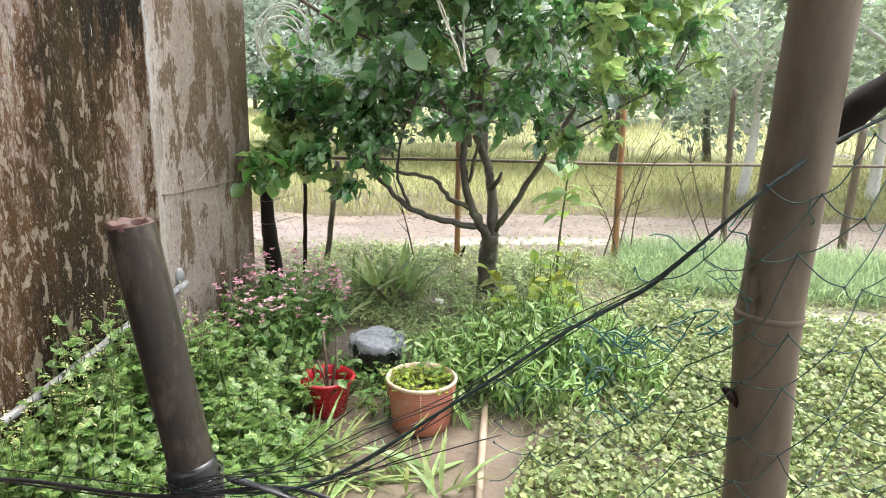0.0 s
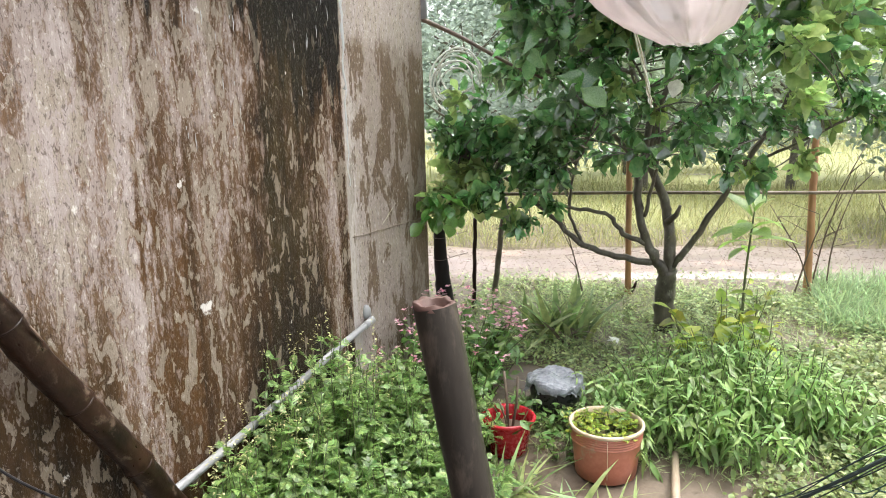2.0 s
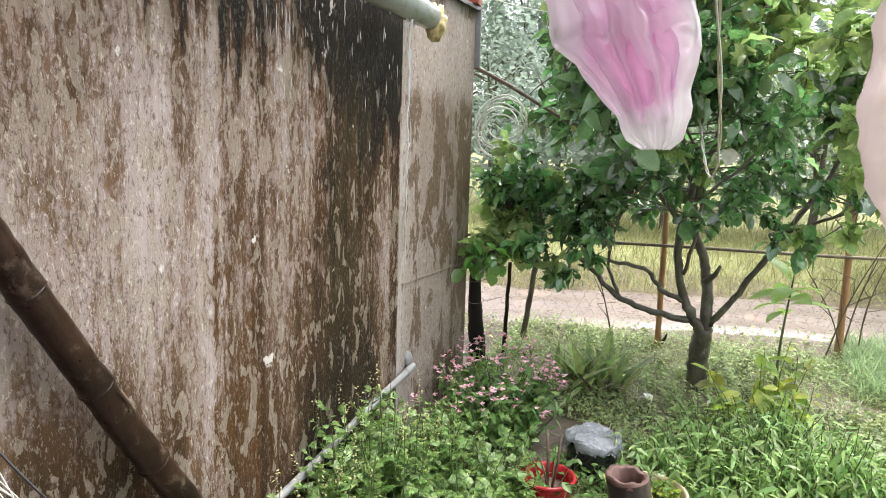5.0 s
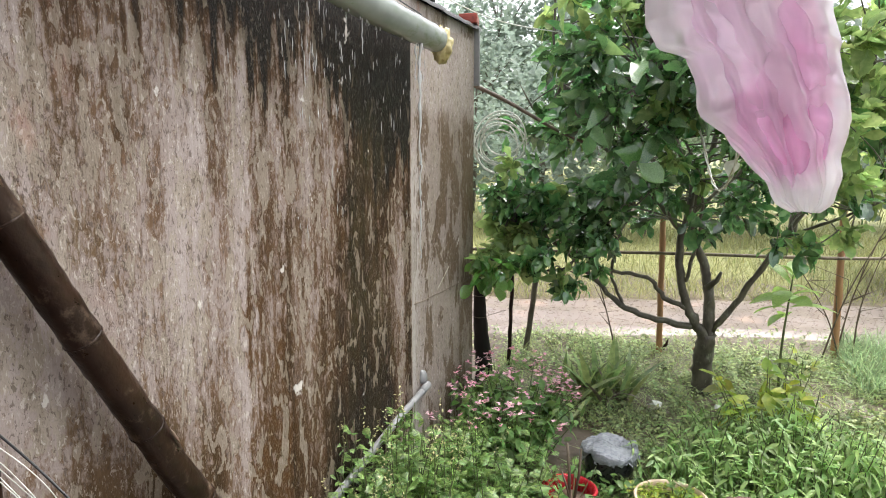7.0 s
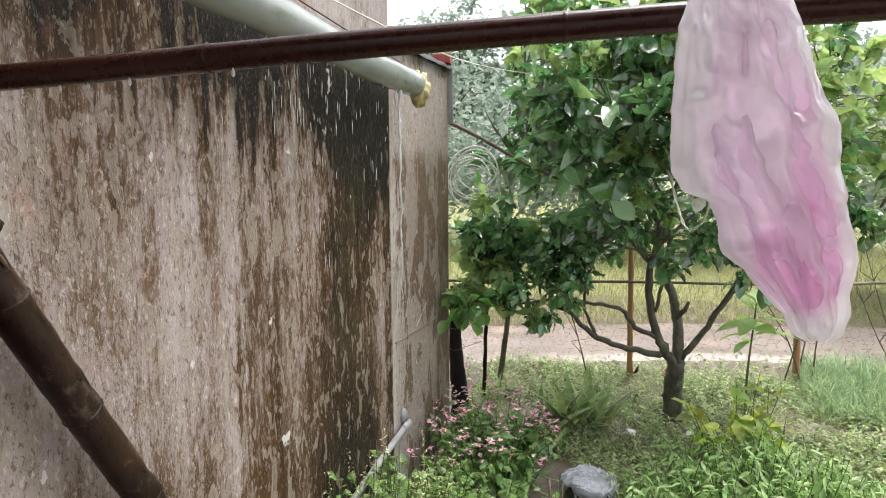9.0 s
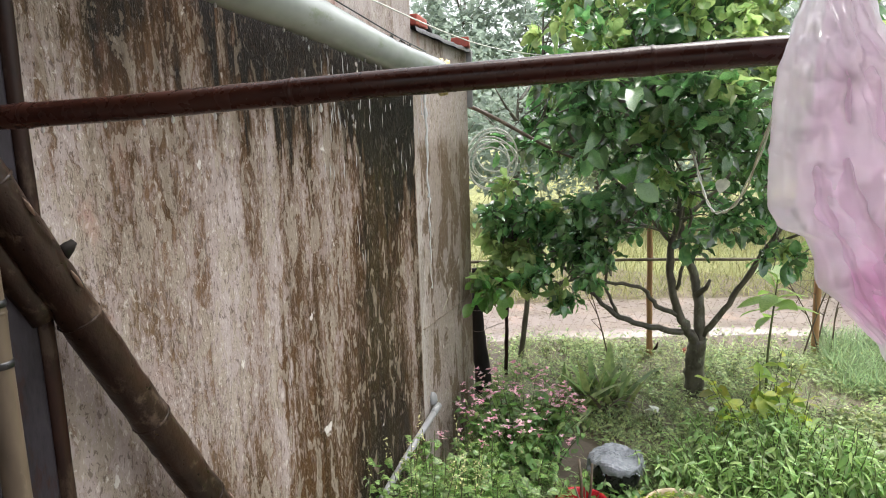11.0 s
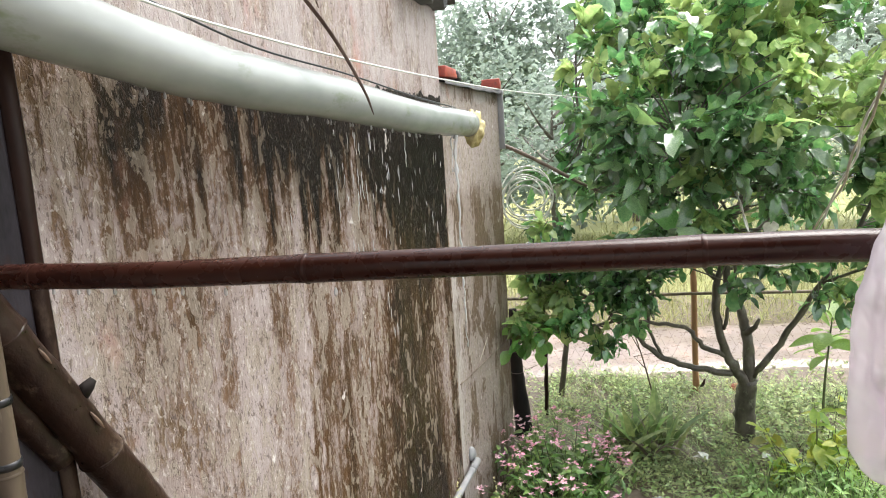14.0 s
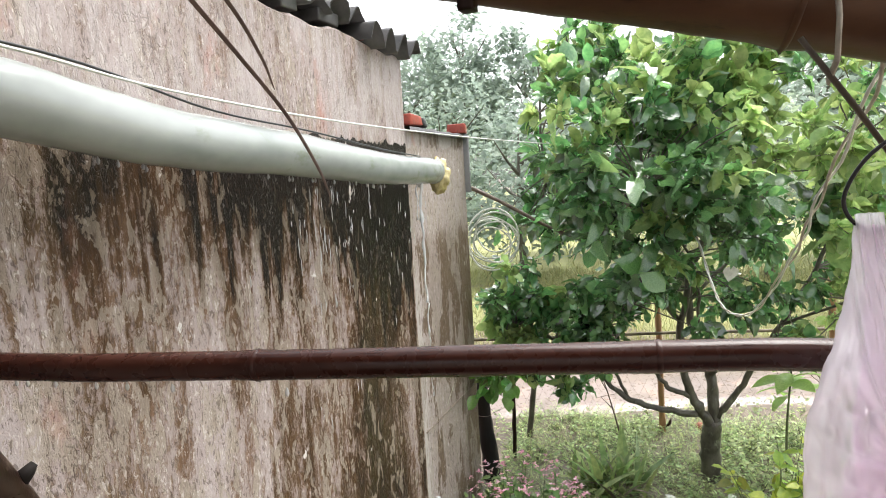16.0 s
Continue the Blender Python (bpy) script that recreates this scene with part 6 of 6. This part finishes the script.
# the shrub with pink flowers
for i in range(9):
    a = R.uniform(0, 6.28)
    x, y = -1.06 + 0.19 * math.cos(a) * R.random(), 3.12 + 0.2 * math.sin(a) * R.random()
    ob, ends = herb("flowering_balsam", "leafy shrub with small pink and white flowers by the wall", "flower", (x, y, ground_z(x, y)), 0.46, 0.26, 8, 14, LANCES[2:] + OVALS[:1], 0.088, SHRUB, -0.25, "pink flowering plants", lean=0.5)
    fl = Shape()
    for e in ends:
        if R.random() < 0.25:
            continue
        for q in range(R.randint(2, 6)):
            p = e + np.array([R.gauss(0, 0.022), R.gauss(0, 0.022), R.uniform(-0.02, 0.06)])
            for w_ in range(5):
                fl.batch(*OVALS[1], [place(p, w_ * 1.256 + R.random(), R.uniform(-0.2, 0.7), R.gauss(0, 0.3), R.uniform(0.014, 0.024))])
    keep(link("blossom", fl, PINK, label="pink and white petals"), ob)["kind"] = "stuff"

# the mound of lance leaves
for i in range(40):
    a, q = R.uniform(0, 6.28), math.sqrt(R.random())
    x, y = 0.25 + 0.5 * q * math.cos(a), 3.10 + 0.34 * q * math.sin(a)
    herb("lance_leaf_bush", "dense bright green bush of drooping lance leaves", "bush", (x, y, ground_z(x, y)), 0.47 * (1 - 0.42 * q * q) * R.uniform(0.8, 1.1), 0.2, 9, 20, LANCES, 0.082, LANCE, -0.45, "lance-leaved plants", lean=0.5)

# plants round the pots
for x, y in ((-0.42, 2.78), (-0.38, 2.70), (-0.36, 2.86), (-0.55, 2.88), (-0.46, 2.9), (-0.62, 2.92), (-0.4, 2.95)):
    herb("small_weed", "small round-leaved weed between the pots", "weed", (x, y, ground_z(x, y)), 0.16, 0.1, 5, 5, OVALS, 0.055, SHRUB, -0.2, "weeds between the pots")
herb("pot_seedling", "leafy shoots sprouting in the red pot", "plant", (RP[0] + 0.02, RP[1], RP[2] + 0.105), 0.18, 0.14, 6, 5, OVALS, 0.062, SHRUB, -0.2, lean=0.8)
herb("pot_herb", "yellowish feathery herb growing in the bucket", "herb", (BK[0], BK[1], BK[2] + 0.15), 0.075, 0.16, 50, 7, LOBED, 0.036, YELLOW, 0.1, lean=0.25, start=0.3)
herb("pot_herb", "thin leafy stem standing in the bucket", "herb", (BK[0] + 0.03, BK[1] + 0.02, BK[2] + 0.155), 0.19, 0.03, 2, 9, LOBED, 0.05, MUGWORT, 0.1)


for i in range(46):
    x, y = R.uniform(-1.25, 1.0), R.uniform(3.25, 4.75)
    if (x - 0.25) ** 2 < 0.3 and y < 3.6 or (x + 0.1) ** 2 + (y - 4.08) ** 2 < 0.03:
        continue
    herb("yard_weed", "low bright green weed in the yard", "weed", (x, y, ground_z(x, y)), R.uniform(0.06, 0.14), R.uniform(0.07, 0.12), 6, 6, LANCES[:1] + OVALS, 0.045, YARD if i % 3 else COVER, -0.1, "weeds in the yard", lean=0.7)


def tuft(at, n, length, mt, name, label, group="", upright=1.0, wide=1.0, spread=0.05):
    ob = thing(name, label, "grass", at, group)
    ms = [[], [], []]
    for i in range(n):
        p = (at[0] + R.gauss(0, spread), at[1] + R.gauss(0, spread), 0)
        p = (p[0], p[1], ground_z(p[0], p[1]) - 0.01)
        ms[R.randrange(3)].append(place(p, R.uniform(0, 6.28), upright + R.gauss(0, 0.25), R.gauss(0, 0.3), length * R.uniform(0.5, 1.1)) @ np.diag([wide, 1, 1, 1]))
    s = Shape()
    for k in range(3):
        s.batch(*BLADES[k], ms[k])
    keep(link("blade_mass", s, mt), ob)["kind"] = "stuff"
    return ob


for x, y, n, ln, wd in ((-0.45, 2.28, 26, 0.30, 1.4), (-0.30, 2.22, 20, 0.28, 1.4), (-0.55, 2.40, 20, 0.25, 1.2), (-0.12, 2.30, 14, 0.30, 1.8), (-0.02, 2.26, 10, 0.25, 1.8), (-0.66, 2.2, 20, 0.25, 1.2), (-0.22, 2.42, 12, 0.2, 1.2)):
    tuft((x, y, ground_z(x, y)), n, ln, GRASS, "grass_tuft", "broad-bladed grass tuft before the pots", "grass tufts", 0.85, wd)
for x, y, n, ln, wd in ((-0.68, 3.78, 30, 0.34, 2.6), (-0.60, 3.84, 26, 0.33, 2.6), (-0.75, 3.86, 22, 0.3, 2.4), (-0.2, 3.9, 10, 0.2, 1.2)):
    tuft((x, y, ground_z(x, y)), n, ln, GRASS, "ginger_clump", "tall clump of narrow green blades in the yard", "tall clumps", 1.15, wd, 0.06)
for x, y, n, ln in ((-0.64, 3.74, 16, 0.26), (-0.56, 3.78, 12, 0.24)):
    tuft((x, y, ground_z(x, y)), n, ln, DRY, "dry_grass", "dry brown blades at the foot of the tall clump", "dry blades", 0.7, 2.2, 0.05)
herb("yellow_plant", "leafy plant with large yellowing leaves under the tree", "plant", (0.20, 3.56, ground_z(0.20, 3.56)), 0.60, 0.24, 8, 11, OVALS, 0.12, YELLOW, -0.25, lean=0.6, start=0.2)
herb("yellow_plant", "leafy plant with large yellowing leaves behind the bush", "plant", (0.36, 3.58, ground_z(0.36, 3.58)), 0.50, 0.20, 6, 11, OVALS, 0.11, YELLOW, -0.25, lean=0.6, start=0.2)

sap = thing("sapling", "young sapling with a few long pale green leaves", "sapling", (0.33, 4.2, ground_z(0.33, 4.2)))
sl = smooth_path([(0.33, 4.2, 0.2), (0.33, 4.19, 0.5), (0.345, 4.18, 0.75), (0.36, 4.17, 0.95)], 6)
keep(link("stem", Shape().tube(sl, np.linspace(0.009, 0.004, len(sl)), 7), STEM), sap)
lm = Shape().add(*leaf_mesh(1, 0.42, 6, 0.45, 0.22, 1.0, 0.55)).mesh("leaf", SAPLING)
for i in range(15):
    t = 0.62 + 0.38 * i / 14
    p = sl[int(t * (len(sl) - 1))]
    ob = new("leaf", lm)
    ob.parent = sap
    ob.matrix_parent_inverse = Matrix.Translation(sap.location).inverted()
    ob.matrix_basis = Matrix(place(tuple(p), i * 2.4, R.uniform(0.0, 0.7) if t < 0.9 else R.uniform(0.5, 1.1), R.gauss(0, 0.2), R.uniform(0.15, 0.25)).tolist())


def carpet(name, label, mt, kinds, n, inside, box, size, lift=(0.0, 0.05), pitch=0.1, clump=0.0, tilt=0.35):
    ms = [[] for _ in kinds]
    made = 0
    while made < n:
        x, y = R.uniform(box[0], box[1]), R.uniform(box[2], box[3])
        if not inside(x, y):
            continue
        made += 1
        z = ground_z(x, y) + R.uniform(*lift) + clump * (noise.noise((x * 6, y * 6, 3)) + 0.6 * noise.noise((x * 14, y * 14, 7)))
        ms[R.randrange(len(kinds))].append(place((x, y, z), R.uniform(0, 6.28), R.gauss(pitch, tilt), R.gauss(0, tilt), R.uniform(size * 0.6, size * 1.3)))
    s = Shape()
    for k, m_ in zip(kinds, ms):
        s.batch(*k, m_)
    return tagged(link(name, s, mt), label, "ground cover", kind="stuff")


def patchy(f, cut):
    return lambda x, y: noise.noise((x * f, y * f, 9)) > cut


carpet("ground_cover", "low pale green ground cover of small rounded leaves", COVER, ROUND + OVALS[:1], 42000, lambda x, y: x > 0.22 + 0.25 * max(0, y - 2.2) + 0.08 * noise.noise((x * 5, y * 5, 0)) and not (x < 0.6 and y > 2.75), (0.1, 2.3, 1.3, 3.95), 0.027, (0.01, 0.10), clump=0.04, tilt=0.5)
carpet("yard_weeds", "patchy low weeds covering the yard", YARD, OVALS + LANCES[:1], 21000, patchy(2.2, -0.12), (-1.4, 1.2, 2.8, 4.75), 0.029, (0.0, 0.055))
carpet("yard_grass", "thin short grass over the yard", YARD, THIN, 19000, patchy(1.7, -0.16), (-1.4, 2.2, 2.7, 4.9), 0.095, (-0.005, 0.0), 0.9)
path = sheet(list(np.arange(0.9, 3.4, 0.06)), list(np.arange(3.98, 4.3, 0.04)), lambda x, y: ground_z(x, y) + 0.012 - 0.4 * max(0, abs(y - 4.13 - 0.03 * math.sin(5 * x)) - 0.07 - 0.03 * noise.noise((x * 6, 1, 2))))
tagged(link("pavement", path, surface("wet_grey_mud", (0.16, 0.135, 0.115), (0.34, 0.30, 0.27), 0.2, 3, 30, (1, 1, 1), 0.5, 0.006)), "narrow wet grey mud path", "path", kind="structure")
carpet("verge_grass", "tall pale grass before the fence", PALE_GRASS, THIN, 14000, lambda x, y: x > 0.75 and y > 4.24 + 0.06 * noise.noise((x * 4, 0, 0)), (0.75, 3.2, 4.0, 5.15), 0.15, (-0.01, 0.0), 1.15)
carpet("verge_weeds", "green weeds along the track edge", COVER, OVALS, 2600, lambda x, y: y < np.interp(x, NEAR_X, NEAR_Y) + 0.05, (-2.0, 1.2, 4.2, 5.2), 0.032, (0.0, 0.08))
carpet("bed_weeds", "small weeds among the herbs", COVER, OVALS, 1800, patchy(3, -0.3), (-1.36, -0.4, 1.0, 2.9), 0.03, (0.0, 0.05))
carpet("field_grass", "yellow-green meadow beyond the track", FIELD, THIN, 42000, lambda x, y: y > np.interp(x, NEAR_X, FAR_Y) - 0.05 and abs(x) < 0.6 * y + 0.5, (-6, 7, 5.5, 11), 0.19, (-0.02, 0.0), 1.15)
carpet("far_meadow", "distant meadow grass", FIELD, THIN, 14000, lambda x, y: abs(x) < 0.75 * y, (-18, 20, 10.5, 26), 0.42, (-0.02, 0.0), 1.1)
meadow = sheet(spaced(-8, 9, 0.6, 80), list(np.arange(6.75, 60, 0.6)), lambda x, y: ground_z(x, y) + 0.02 + 0.05 * noise.noise((x * 0.8, y * 0.8, 2)) if y > 6.8 else ground_z(x, y) - 0.05)
tagged(link("meadow_ground", meadow, surface("meadow_turf", (0.205, 0.215, 0.085), (0.35, 0.352, 0.158), 0.8, 0.8, 12, (1, 1, 1), 0.5, 0.03)), "grassy meadow soil", "ground", kind="structure")

# ---- trees and bushes beyond ----
def far_tree(at, height, radius, n, leaf, label, trunk_mat=BARK, low=0.15, mt=FAR, name="tree", dense=0.7):
    ob = thing(name, label, "tree", (at[0], at[1], ground_z(*at)), "trees beyond the track")
    z0 = ground_z(*at)
    tr = Shape().tube(smooth_path([(at[0], at[1], z0 - 0.1), (at[0] + R.uniform(-0.1, 0.1), at[1], z0 + height * 0.35), (at[0] + R.uniform(-0.2, 0.2), at[1], z0 + height * 0.8)], 5), np.linspace(0.035 * height ** 0.7, 0.012, 11), 8, rough=0.1)
    for i in range(7):
        a, h = R.uniform(0, 6.28), R.uniform(0.25, 0.7)
        b = np.array([at[0], at[1], z0 + height * h])
        e = b + np.array([math.cos(a) * radius * 0.7, math.sin(a) * radius * 0.7, height * 0.2])
        tr.tube(smooth_path([b, (b + e) / 2 + np.array([0, 0, -0.05]), e], 3), np.linspace(0.02 * height ** 0.6, 0.005, 7), 5)
    keep(link("trunk", tr, trunk_mat), ob)
    ms = [[], []]
    clumps = []
    while len(clumps) < 60:
        d = Vector((R.gauss(0, 1), R.gauss(0, 1), R.gauss(0, 1))).normalized() * R.uniform(0.45, 1.0) ** 0.6
        c = np.array([at[0] + d.x * radius, at[1] + d.y * radius, z0 + height * (0.5 + low / 2) + d.z * height * (0.5 - low / 2)])
        if noise.noise(Vector(c) * (1.8 / radius) + Vector((at[0], 0, 0))) > -0.25:
            clumps.append(c)
    for i in range(n):
        c = clumps[R.randrange(60)]
        s = radius * 0.16
        p = c + np.array([R.gauss(0, s), R.gauss(0, s), R.gauss(0, s * 0.8)])
        ms[i % 2].append(place(tuple(p), R.uniform(0, 6.28), R.gauss(-0.1, 0.5), R.gauss(0, 0.5), leaf * R.uniform(0.6, 1.3)))
    s = Shape()
    for k in (0, 1):
        s.batch(*OVALS[k], ms[k])
    keep(link("crown", s, mt), ob)["kind"] = "stuff"
    return ob


# haze over the nearer trees is mixed into their pale leaf colour
PALE = foliage("hazed_pale_leaf", (0.20, 0.26, 0.18), (0.36, 0.43, 0.30), 0.5, through=0.4, hue=0.02)
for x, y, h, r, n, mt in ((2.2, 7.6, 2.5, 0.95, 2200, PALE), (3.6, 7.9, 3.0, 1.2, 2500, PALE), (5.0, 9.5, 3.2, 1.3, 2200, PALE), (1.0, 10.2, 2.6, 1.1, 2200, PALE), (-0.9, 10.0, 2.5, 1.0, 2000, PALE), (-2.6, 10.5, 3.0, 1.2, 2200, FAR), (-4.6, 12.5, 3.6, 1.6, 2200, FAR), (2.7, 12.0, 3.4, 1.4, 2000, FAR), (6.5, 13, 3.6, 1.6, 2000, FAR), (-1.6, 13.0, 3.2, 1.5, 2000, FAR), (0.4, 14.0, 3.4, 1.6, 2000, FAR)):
    far_tree((x, y), h, r, n, 0.12 if mt is PALE else 0.15, "fruit tree beyond the track, leaves tinted pale for haze", WHITEWASH if (x, y) in ((2.2, 7.6), (3.6, 7.9)) else BARK, 0.3 if mt is PALE else 0.1, mt)
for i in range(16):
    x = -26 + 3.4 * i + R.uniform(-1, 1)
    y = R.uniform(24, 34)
    far_tree((x, y), R.uniform(5.0, 8.0), R.uniform(2.0, 3.0), 2600, 0.32, "tall tree in a wood, leaves tinted grey for haze", BARK, 0.05, FAR)
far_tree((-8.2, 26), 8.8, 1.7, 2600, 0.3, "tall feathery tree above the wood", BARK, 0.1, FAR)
far_tree((-12.5, 30), 8.2, 2.6, 2600, 0.32, "broad tree in a wood, leaves tinted grey for haze", BARK, 0.05, FAR)
